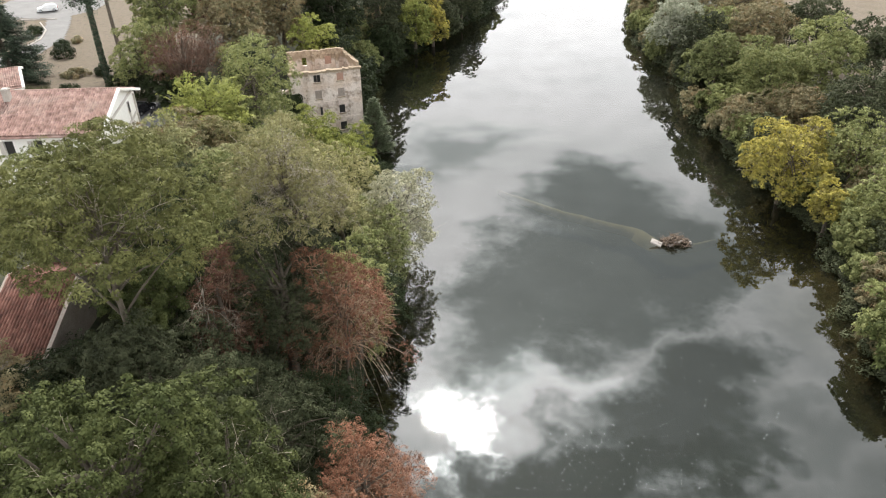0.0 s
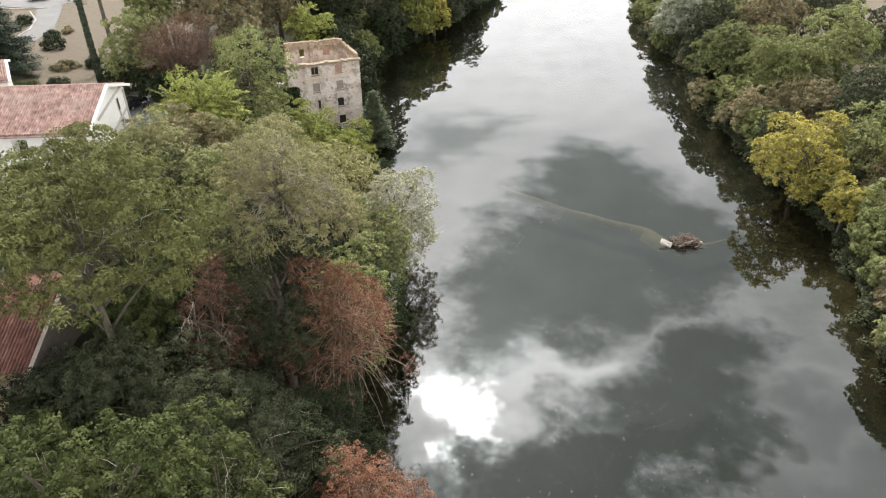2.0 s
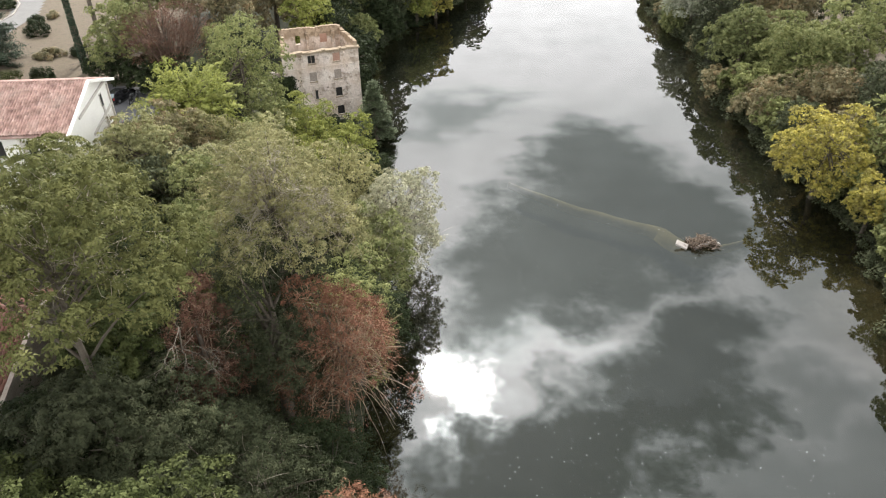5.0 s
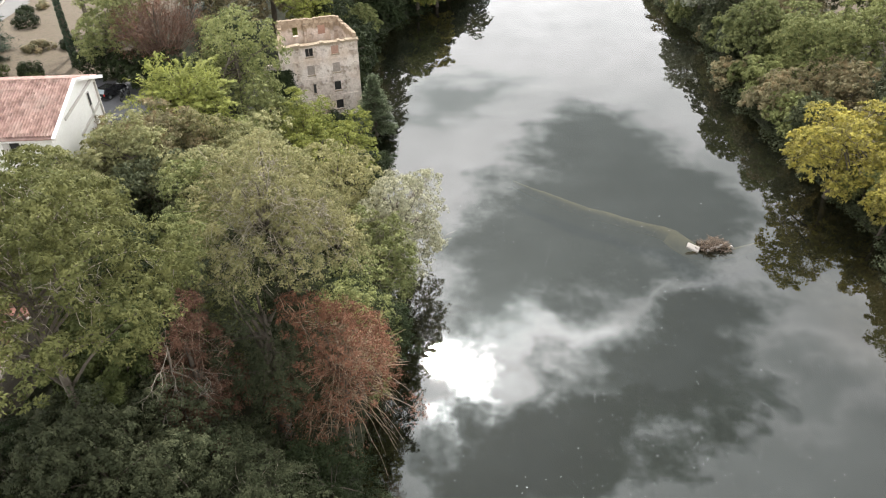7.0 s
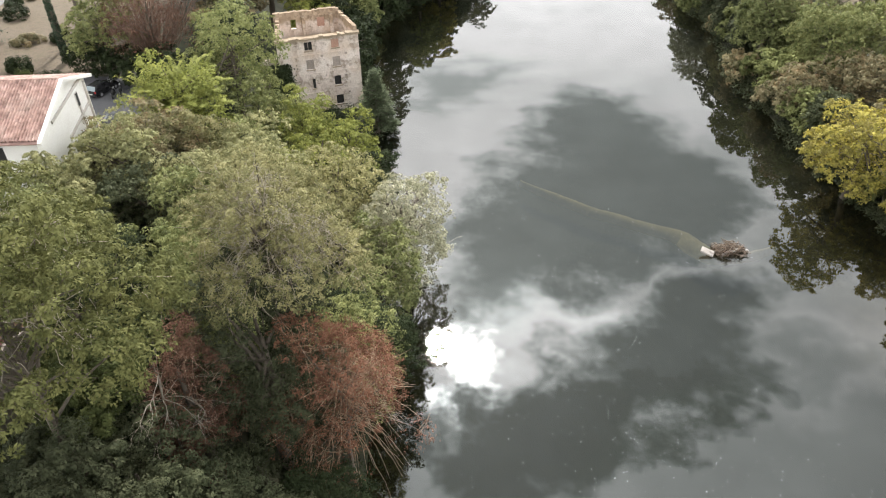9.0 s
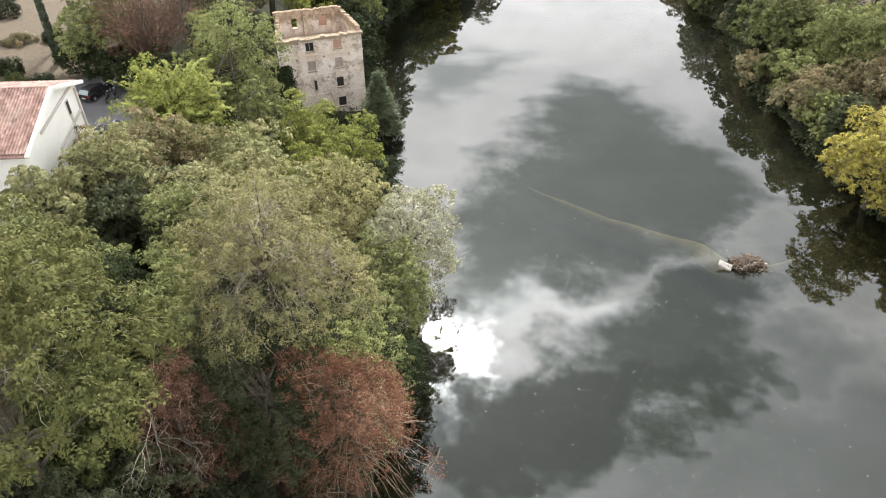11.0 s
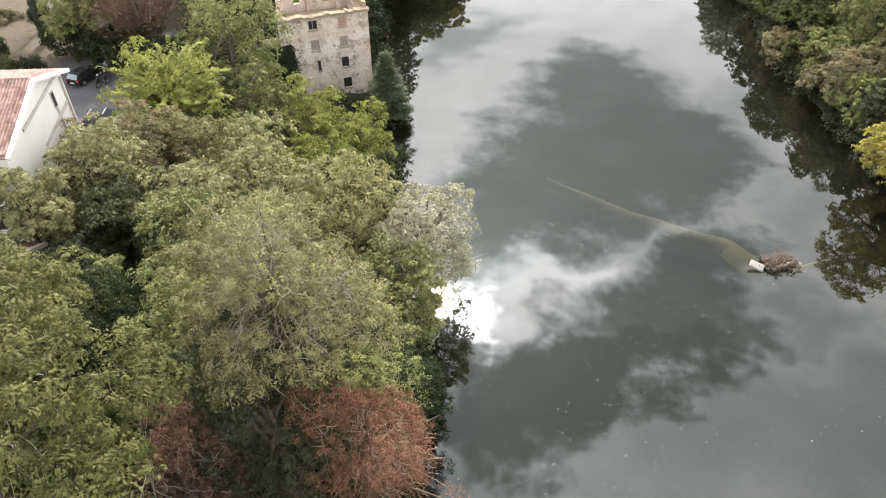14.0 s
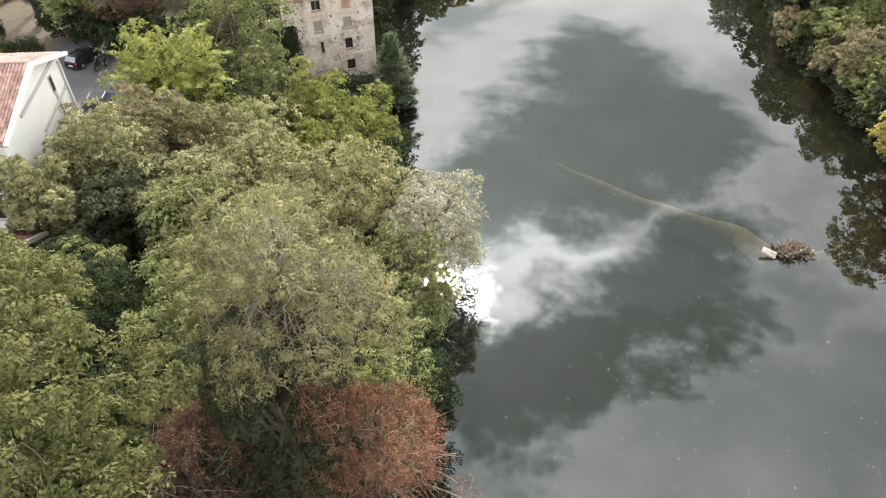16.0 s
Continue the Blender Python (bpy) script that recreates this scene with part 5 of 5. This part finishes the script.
# ---- terrace: lawn, roads, car park ----
def draped(name, inside, x0, y0, x1, y1, step, lift, mat, label, category):
    """A thin paved sheet laid over the ground where inside(x, y) holds."""
    xs, ys = np.arange(x0, x1 + step, step), np.arange(y0, y1 + step, step)
    gx, gy = np.meshgrid(xs, ys)
    v = np.stack([gx, gy, ground_z(gx, gy) + lift], -1).reshape(-1, 3)
    w = len(xs)
    i = (np.arange(len(ys) - 1)[:, None] * w + np.arange(w - 1)[None, :]).ravel()
    f = np.stack([i, i + 1, i + w + 1, i + w], -1)
    mid = v[f].mean(1)
    f = f[inside(mid[:, 0], mid[:, 1])]
    used, back = np.unique(f, return_inverse=True)
    ob = new(name, array_mesh(name, v[used], back.reshape(-1, 4), mat))
    return tagged(ob, label, category, kind="structure")


def near_line(points, half):
    p = np.array(points, float)

    def test(x, y):
        best = np.full(x.shape, 1e9)
        for a, b in zip(p, p[1:]):
            t = np.clip(((x - a[0]) * (b[0] - a[0]) + (y - a[1]) * (b[1] - a[1])) / ((b - a) @ (b - a)), 0, 1)
            best = np.minimum(best, np.hypot(x - a[0] - t * (b[0] - a[0]), y - a[1] - t * (b[1] - a[1])))
        return best < half
    return test


ROAD = [(-92, 100), (-80, 113), (-74.2, 124), (-74.4, 134), (-78, 145), (-84, 160), (-93, 185), (-110, 230)]
on_road = near_line(ROAD, 2.3)
draped("road", lambda x, y: on_road(x, y) | (np.hypot(x + 86, y - 160) < 11), -125, 98, -60, 232, 0.6, 0.06, ASPHALT, "light grey worn asphalt road with a junction", "road")
draped("car_park", lambda x, y: (x < -33.8 - 0.12 * (y - 82)) & (x > -48.5) & (y < 103 - 0.25 * (x + 48)), -49, 82, -32, 104, 0.5, 0.10, DARK_ASPHALT, "dark asphalt car park behind the house", "car park")
on_path = near_line([(-120, 150), (-104, 168), (-98, 200)], 3.0)
draped("pavement", on_path, -125, 145, -90, 205, 0.6, 0.09, KERB, "pale paved footpath beside the road", "pavement")


def kerb_line(points, label):
    bm = bmesh.new()
    for (xa, ya), (xb, yb) in zip(points, points[1:]):
        beam(bm, (xa, ya, gz(xa, ya) + 0.08), (xb, yb, gz(xb, yb) + 0.08), 0.22, 0.26)
    return tagged(part("kerb", bm, KERB), label, "kerb", kind="structure")


kerb_line([(-79.5, 121), (-76.6, 128), (-76.2, 134), (-78.2, 140.5), (-82, 146)], "pale stone kerb along the road")
kerb_line([(-98, 155), (-95, 151), (-90.5, 148.6), (-86, 147.6), (-80, 149)], "pale stone kerb round the junction")


def shrub(x, y, r, h, kind, label, n=2500, seed=0):
    z = gz(x, y)
    rng = np.random.default_rng(seed + 50)
    base = thing("shrub", x, y, z, 0, label, "shrub", "shrubs of the terrace")
    c, cr, d = crown_clumps(rng, r, r, h, 0.55, low=-0.2)
    stems = [(np.stack([np.array([0, 0, -0.1]), e * 0.5, e * 0.9]), np.array([0.05, 0.035, 0.02])) for e in c[:8] + np.array([0, 0, h * 0.25])]
    v, f = tubes(stems, 4)
    mesh_part("stemwork", array_mesh("stemwork", v, f, BARK), base)
    j = rng.integers(0, len(c), n)
    g = rng.normal(size=(n, 3))
    g /= np.linalg.norm(g, axis=1, keepdims=True)
    at = c[j] + g * cr[j][:, None] * 0.8 + np.array([0, 0, h * 0.3])
    at[:, 2] = np.maximum(at[:, 2], 0.03)
    v, f = leaf_quads(rng, at, g + np.array([0, 0, 0.6]), 0.3, 0.16)
    mesh_part("foliage", array_mesh("foliage", v, f, LEAF[kind]), base)


for i, (x, y, r, h, kind, label) in enumerate((
        (-67.2, 124.0, 2.0, 1.6, "dark", "round dark green shrub on the dry lawn"),
        (-60.5, 113.5, 2.2, 0.9, "mixed", "low brown-green shrub bed on the lawn"),
        (-56.5, 115.0, 1.3, 1.3, "dark", "small green shrub on the lawn"),
        (-62.5, 102.5, 3.2, 1.2, "oak", "green clipped shrub behind the house"),
        (-69.0, 103.0, 3.0, 1.2, "mixed", "olive shrub behind the house"),
        (-57.0, 103.5, 1.6, 1.6, "dark", "dark shrub behind the house"),
        (-78.8, 137.5, 1.5, 1.4, "dark", "dark shrub on the road's verge"),
        (-70.5, 130.0, 1.2, 0.8, "dark", "low dark shrub beside the road"),
        (-68.6, 133.0, 1.0, 0.8, "mixed", "low shrub beside the road"),
        (-50.6, 99.0, 1.8, 1.7, "dark", "dark green shrub beside the house"),
        (-54.0, 98.6, 1.9, 1.6, "oak", "green shrub beside the house"),
        (-52.0, 110.0, 1.3, 1.0, "mixed", "low shrub under the pine"))):
    shrub(x, y, r, h, kind, label, seed=i)


# ---- pines and cedar of the terrace ----
def pine(x, y, height, trunk_r, ivy, rx, rz, top_lean, label, seed):
    z = gz(x, y)
    rng = np.random.default_rng(seed)
    base = thing("pine_tree", x, y, z, 0, label, "tree", "pines of the lawn")
    h = np.linspace(0, 1, 9)
    line = np.stack([top_lean[0] * h, top_lean[1] * h, height * h - 0.2], 1)
    paths = [(line, trunk_r * (1.1 - 0.75 * h))]
    c, cr, d = crown_clumps(rng, rx, rx, rz, 1.0, fill=0.8, low=-0.8)
    off = line[-1] - np.array([0, 0, rz * 0.7])
    for i in range(min(26, len(c))):
        e = c[i] + off
        a = line[6] + (line[-1] - line[6]) * rng.uniform(0, 0.9)
        paths.append((np.stack([a, (a + e) / 2 + np.array([0, 0, 0.4]), e]), np.array([0.14, 0.09, 0.03])))
    v, f = tubes(paths, 7)
    mesh_part("trunk", array_mesh("trunk", v, f, BARK), base)
    n = 9000
    j = rng.integers(0, len(c), n)
    g = rng.normal(size=(n, 3))
    v, f = leaf_quads(rng, c[j] + g * cr[j][:, None] * np.array([0.5, 0.5, 0.3]) + off, g + np.array([0, 0, 1.0]), 0.45, 0.14)
    mesh_part("crown", array_mesh("crown", v, f, LEAF["conifer"]), base)
    if ivy:
        n = 3200
        t = rng.uniform(0, 0.85, n)
        a = rng.uniform(0, 6.28, n)
        r = (trunk_r * (1.2 - 0.6 * t) + ivy * rng.uniform(0.2, 1, n) * (1.1 - t * 0.7))
        p = np.stack([np.interp(t, h, line[:, 0]) + r * np.cos(a), np.interp(t, h, line[:, 1]) + r * np.sin(a), np.interp(t, h, line[:, 2]) + 0.2], 1)
        v, f = leaf_quads(rng, p, np.stack([np.cos(a), np.sin(a), 0.3 + 0 * a], 1) + rng.normal(size=(n, 3)) * 0.4, 0.3, 0.2)
        mesh_part("ivy", array_mesh("ivy", v, f, LEAF["conifer"]), base, "dark ivy round the trunk")


pine(-52.6, 107.6, 21.0, 0.40, 0.08, 4.6, 6.0, (-0.2, 0.4), "tall pine with an ivy-clad trunk", 3)
pine(-54.6, 118.6, 23.0, 0.36, 0.0, 5.0, 5.5, (-0.8, 0.6), "tall pine with a bare reddish trunk", 4)


def cedar(x, y, height, radius, label, seed, kind="conifer", n=14000, name="cedar_tree", foot=0.0):
    z = gz(x, y)
    rng = np.random.default_rng(seed)
    base = thing(name, x, y, z, 0, label, "conifer")
    h = np.linspace(0, 1, 8)
    paths = [(np.stack([0 * h, 0 * h, height * h - 0.2], 1), 0.035 * height * (1.02 - h))]
    at, way = [], []
    tiers = int(height / 0.55)
    for k in range(tiers):
        t = foot + (1 - foot) * (k + 0.5) / tiers
        r = radius * (1 - t) ** 0.75 * rng.uniform(0.8, 1.1)
        for a in rng.uniform(0, 6.28, 7):
            e = np.array([r * np.cos(a), r * np.sin(a), t * height - 0.12 * r])
            s = np.array([0, 0, t * height])
            paths.append((np.stack([s, (s + e) / 2 + np.array([0, 0, 0.1]), e]), np.array([0.06, 0.04, 0.015])))
            m = max(4, int(n / tiers / 7 * (0.4 + 1.2 * (1 - t))))
            q = rng.uniform(0.15, 1.05, m) ** 0.7
            at.append(s + (e - s) * q[:, None] + rng.normal(size=(m, 3)) * np.array([0.28, 0.28, 0.12]) * (0.5 + 0.12 * radius))
            way.append(rng.normal(size=(m, 3)) * 0.4 + np.array([0, 0, 1.0]))
    v, f = tubes(paths, 5)
    mesh_part("trunk", array_mesh("trunk", v, f, BARK), base)
    v, f = leaf_quads(rng, np.concatenate(at), np.concatenate(way), 0.36, 0.14)
    mesh_part("crown", array_mesh("crown", v, f, LEAF[kind]), base)


cedar(-69.2, 110.5, 15.0, 7.4, "dark green cedar beside the lawn", 21, n=70000)
cedar(-11.6, 109.4, 10.4, 3.9, "dark grey-green fir beside the mill", 22, n=26000, name="fir_tree", kind="fir")


# ---- vehicles ----
PAINT_BLACK = surface("black_car_paint", (0.012, 0.012, 0.014), (0.02, 0.02, 0.022), 1, 30, 0.25, 0)
PAINT_GREY = surface("dark_grey_car_paint", (0.06, 0.063, 0.07), (0.085, 0.088, 0.095), 1, 30, 0.25, 0, 0.3)
PAINT_WHITE = surface("white_car_paint", (0.72, 0.72, 0.72), (0.8, 0.8, 0.8), 1, 30, 0.3, 0)
GLASS = surface("tinted_car_glass", (0.02, 0.025, 0.03), (0.03, 0.035, 0.04), 1, 30, 0.08, 0)
# the sky's reflection is put into this rear glass as a pale colour
SKY_GLASS = surface("sky_painted_rear_glass", (0.22, 0.27, 0.29), (0.32, 0.37, 0.39), 1, 30, 0.12, 0)
RUBBER = surface("tyre_rubber", (0.012, 0.012, 0.012), (0.025, 0.025, 0.025), 4, 40, 0.8, 0.1)
ALLOY = surface("wheel_alloy", (0.4, 0.4, 0.41), (0.55, 0.55, 0.56), 4, 40, 0.35, 0, 0.8)
LAMP_RED = surface("rear_lamp_red", (0.3, 0.02, 0.02), (0.4, 0.03, 0.03), 4, 40, 0.2, 0)
LAMP_CLEAR = surface("headlamp_clear", (0.6, 0.6, 0.6), (0.75, 0.75, 0.75), 4, 40, 0.1, 0)
PLATE = surface("pale_plate", (0.6, 0.6, 0.55), (0.7, 0.7, 0.65), 4, 40, 0.5, 0)


def extruded(profile, half, taper=0.0):
    """A closed side profile (x, z), extruded across y, drawn in towards the top by taper."""
    bm = bmesh.new()
    zs = [z for _, z in profile]
    lo, hi = min(zs), max(zs)

    def side(s):
        return [bm.verts.new((x, s * (half - taper * (z - lo) / (hi - lo)), z)) for x, z in profile]
    a, b = side(-1), side(1)
    bm.faces.new(a[::-1])
    bm.faces.new(b)
    for i in range(len(a)):
        j = (i + 1) % len(a)
        bm.faces.new((a[i], a[j], b[j], b[i]))
    bmesh.ops.recalc_face_normals(bm, faces=bm.faces[:])
    return bm


def wheel(parent, x, y, r, w):
    def disc(name, rad, wide, mat, up, bevel):
        bm = bmesh.new()
        bmesh.ops.create_cone(bm, cap_ends=True, segments=20, radius1=rad, radius2=rad, depth=wide, matrix=Matrix.Rotation(radians(90), 4, "X"))
        ob = part(name, bm, mat, up, bevel=bevel)
        return ob
    tyre = disc("tyre", r, w, RUBBER, parent, 0.02)
    tyre.location = (x, y, r)
    disc("rim", r * 0.62, w + 0.03, ALLOY, tyre, 0.01)


def car(x, y, turn, paint, label, rear_glass=None):
    """A hatchback, its nose along +x."""
    c = thing("car", x, y, gz(x, y) + 0.10, turn, label, "car", "parked cars")
    body = [(-2.0, 0.32), (-2.05, 0.62), (-1.98, 0.92), (1.0, 0.95), (1.85, 0.80), (2.02, 0.62), (2.0, 0.32), (1.7, 0.22), (-1.7, 0.22)]
    part("body", extruded(body, 0.88, 0.05), paint, c, bevel=0.05)
    cab = [(-1.95, 0.90), (-1.55, 1.40), (-1.2, 1.47), (0.1, 1.45), (0.95, 0.93)]
    part("cabin", extruded(cab, 0.80, 0.16), paint, c, bevel=0.04)
    part("windscreen", extruded([(0.2, 1.42), (0.93, 0.98), (0.97, 0.98), (0.24, 1.42)], 0.70, 0.10), GLASS, c)
    part("rear_window", extruded([(-1.95, 0.97), (-1.60, 1.38), (-1.64, 1.40), (-2.0, 0.97)], 0.68, 0.10), rear_glass or GLASS, c)
    for s in (-1, 1):
        win = extruded([(-1.7, 0.98), (-1.42, 1.36), (0.05, 1.36), (0.7, 0.98)], 0.02)
        side_window = part("side_window", win, GLASS, c)
        side_window.location = (0, s * 0.735, 0)
        side_window.rotation_euler = (s * 0.25, 0, 0)
        side_window.location.z = 0.0 if s < 0 else 0.0
        part("headlight", boxes((1.86, s * 0.72 - 0.14, 0.62, 1.98, s * 0.72 + 0.14, 0.76)), LAMP_CLEAR, c, bevel=0.02)
        part("tail_light", boxes((-2.06, s * 0.74 - 0.1, 0.66, -1.94, s * 0.74 + 0.1, 0.95)), LAMP_RED, c, bevel=0.02)
        part("mirror", boxes((0.55, s * 0.95 - 0.09, 0.95, 0.68, s * 0.95 + 0.09, 1.08)), paint, c, bevel=0.02)
        for wx in (-1.25, 1.28):
            wheel(c, wx, s * 0.80, 0.31, 0.2)
    part("plate", boxes((-2.08, -0.26, 0.48, -2.04, 0.26, 0.60)), PLATE, c)
    part("bumper", boxes((-2.1, -0.84, 0.3, -1.96, 0.84, 0.46)), RUBBER, c, bevel=0.03)


car(-44.0, 97.9, 70, PAINT_BLACK, "black hatchback parked at the hedge", SKY_GLASS)
car(-38.4, 88.6, 4, PAINT_GREY, "dark grey car parked beside the trees")
car(-84.5, 154.8, 205, PAINT_WHITE, "white hatchback on the road junction")
car(-81.0, 164.5, 20, PAINT_GREY, "grey car on the far road")
car(-92.0, 171.0, 100, PAINT_WHITE, "white car on the far road")


def motorbike(x, y, turn, label):
    m = thing("motorbike", x, y, gz(x, y) + 0.10, turn, label, "motorbike", "parked motorbikes")
    wheel(m, -0.7, 0, 0.31, 0.14)
    wheel(m, 0.7, 0, 0.31, 0.12)
    part("tank", extruded([(-0.1, 0.75), (0.0, 0.98), (0.35, 0.95), (0.4, 0.72)], 0.16, 0.05), PAINT_BLACK, m, bevel=0.04)
    part("seat", extruded([(-0.8, 0.80), (-0.75, 0.9), (-0.1, 0.84), (-0.1, 0.74)], 0.14), RUBBER, m, bevel=0.03)
    part("engine", boxes((-0.3, -0.18, 0.28, 0.35, 0.18, 0.72)), RUBBER, m, bevel=0.04)
    bm = bmesh.new()
    for s in (-1, 1):
        beam(bm, (0.7, s * 0.09, 0.31), (0.4, s * 0.09, 1.0), 0.05, 0.05)
    part("fork", bm, ALLOY, m)
    bm = bmesh.new()
    beam(bm, (0.32, -0.38, 1.05), (0.32, 0.38, 1.05), 0.04, 0.04)
    part("handlebar", bm, RUBBER, m)
    part("headlight", boxes((0.5, -0.09, 0.86, 0.64, 0.09, 1.03)), LAMP_CLEAR, m, bevel=0.03)
    part("exhaust", boxes((-0.75, -0.24, 0.3, 0.1, -0.16, 0.4)), ALLOY, m, bevel=0.02)
    part("kickstand", boxes((-0.15, 0.14, 0.0, -0.1, 0.3, 0.32)), ALLOY, m)


motorbike(-42.2, 96.6, 100, "black motorbike parked beside the black car")
motorbike(-41.7, 97.6, 110, "second black motorbike parked beside the car")
motorbike(-35.7, 87.6, 170, "dark motorbike parked at the trees")


# ---- in the river: driftwood, sandbar, floating down ----
WOOD_DARK = surface("wet_driftwood", (0.05, 0.038, 0.028), (0.12, 0.09, 0.065), 2, 14, 0.8, 0.5)
WOOD_PALE = surface("brown_driftwood_sticks", (0.07, 0.05, 0.037), (0.26, 0.19, 0.14), 2, 14, 0.9, 0.5)
SLAB = surface("pale_slab", (0.36, 0.32, 0.29), (0.56, 0.51, 0.47), 2, 14, 0.9, 0.3)
SANDBAR = surface("underwater_gravel", (0.28, 0.25, 0.16), (0.43, 0.385, 0.26), 0.6, 5, 0.95, 0.5)


def driftwood():
    rng = np.random.default_rng(77)
    d = thing("driftwood_pile", 29.6, 79.7, 0.0, -2, "heap of dark driftwood branches stranded in the river", "driftwood")
    for k, (a, b, r) in enumerate((((-1.9, -0.5, 0.15), (2.4, 0.1, 0.35), 0.26), ((-1.2, 0.5, 0.3), (2.5, 0.5, 0.25), 0.2), ((-0.4, -0.7, 0.1), (1.6, -0.2, 0.6), 0.16), ((0.2, 0.9, 0.15), (1.9, -0.5, 0.55), 0.14))):
        a, b = np.array(a), np.array(b)
        q = np.linspace(0, 1, 7)[:, None]
        p = a + (b - a) * q + rng.normal(size=(7, 3)) * 0.06
        v, f = tubes([(p, r * (1.05 - 0.4 * q[:, 0]))], 8)
        mesh_part("log", array_mesh("log", v, f, SLAB if k == 2 else WOOD_DARK), d, "pale bleached log" if k == 2 else "dark wet log")
    paths = []
    for i in range(190):
        c = np.array([rng.uniform(-1.2, 2.4), rng.uniform(-0.9, 1.0), 0])
        c[2] = 0.1 + max(0.2, 1.5 - 0.55 * abs(c[0] - 0.6) - 0.7 * abs(c[1])) * rng.uniform(0.15, 1)
        a = rng.uniform(0, 6.28)
        l = rng.uniform(0.4, 1.7)
        g = np.array([np.cos(a), np.sin(a), rng.uniform(-0.25, 0.55)]) * l / 2
        paths.append((np.stack([c - g, c + rng.normal(size=3) * 0.05, c + g]), np.array([0.035, 0.03, 0.015])))
    v, f = tubes(paths, 4)
    tagged(mesh_part("brushwood", array_mesh("brushwood", v, f, WOOD_PALE), d, "tangle of brown sticks"), kind="stuff")
    bm = extruded([(-0.75, -0.02), (-0.8, 0.08), (-0.62, 0.17), (0.55, 0.15), (0.72, 0.06), (0.6, -0.08), (-0.5, -0.1)], 0.42, 0.12)
    slab = part("slab", bm, SLAB, d, "pale weathered slab", bevel=0.05)
    slab.location = (-1.95, -0.55, 0.38)
    slab.rotation_euler = (0.5, 0.28, -0.35)
    part("stone", extruded([(2.3, 0.0), (2.35, 0.3), (2.6, 0.4), (2.8, 0.2), (2.8, 0.0)], 0.18, 0.06), SLAB, d, "pale stone", bevel=0.05)


driftwood()


def sandbar():
    p = np.array([(8.0, 95.6), (12.2, 92.1), (16.9, 88.6), (20.8, 86.3), (24.0, 84.7), (26.2, 83.3), (27.2, 81.4), (28.2, 79.8), (31.5, 79.4), (36.0, 80.8)])
    half = np.array([0.2, 0.5, 0.6, 0.62, 0.7, 0.9, 1.0, 0.9, 0.5, 0.2])
    q = np.linspace(0, len(p) - 1, 60)
    k = np.arange(len(p))
    x, y, w = (np.interp(q, k, a) for a in (p[:, 0], p[:, 1], half))
    dx, dy = np.gradient(x), np.gradient(y)
    n = np.hypot(dx, dy)
    nx, ny = -dy / n, dx / n
    rng = np.random.default_rng(6)
    cross = np.linspace(-1.6, 1.6, 11)
    jit = np.convolve(rng.normal(0, 0.12, 66), np.ones(4) / 4, "same")[:60]
    vx = x[:, None] + nx[:, None] * (w[:, None] * cross[None, :] + jit[:, None])
    vy = y[:, None] + ny[:, None] * (w[:, None] * cross[None, :] + jit[:, None])
    vz = -0.06 - 0.30 * np.abs(cross[None, :]) ** 2.2 + rng.normal(0, 0.012, (60, 11))
    v = np.stack([vx, vy, vz], -1).reshape(-1, 3)
    i = (np.arange(59)[:, None] * 11 + np.arange(10)[None, :]).ravel()
    me = array_mesh("sandbar", v, np.stack([i, i + 11, i + 12, i + 1], -1), SANDBAR)
    me.shade_smooth()
    tagged(new("sandbar", me), "brown gravel bar just under the water", "sandbar", kind="structure")


sandbar()
FEATHER = surface("white_down", (0.7, 0.7, 0.68), (0.8, 0.8, 0.78), 3, 30, 0.8, 0)


def floating_down():
    rng = np.random.default_rng(9)
    n = 900
    y = 40 + 50 * rng.uniform(0, 1, n) ** 1.6
    x = rng.normal(15, 8, n)
    ok = (x > bank(LEFT_BANK, y) + 3) & (x < bank(RIGHT_BANK, y) - 3)
    at = np.stack([x, y, np.full(n, 0.015)], 1)[ok]
    v, f = leaf_quads(rng, at, np.tile([0, 0, 1.0], (len(at), 1)), 0.075, 0.045)
    tagged(new("floating_down", array_mesh("floating_down", v, f, FEATHER)), "white specks of down floating on the river", "down", kind="stuff")


floating_down()
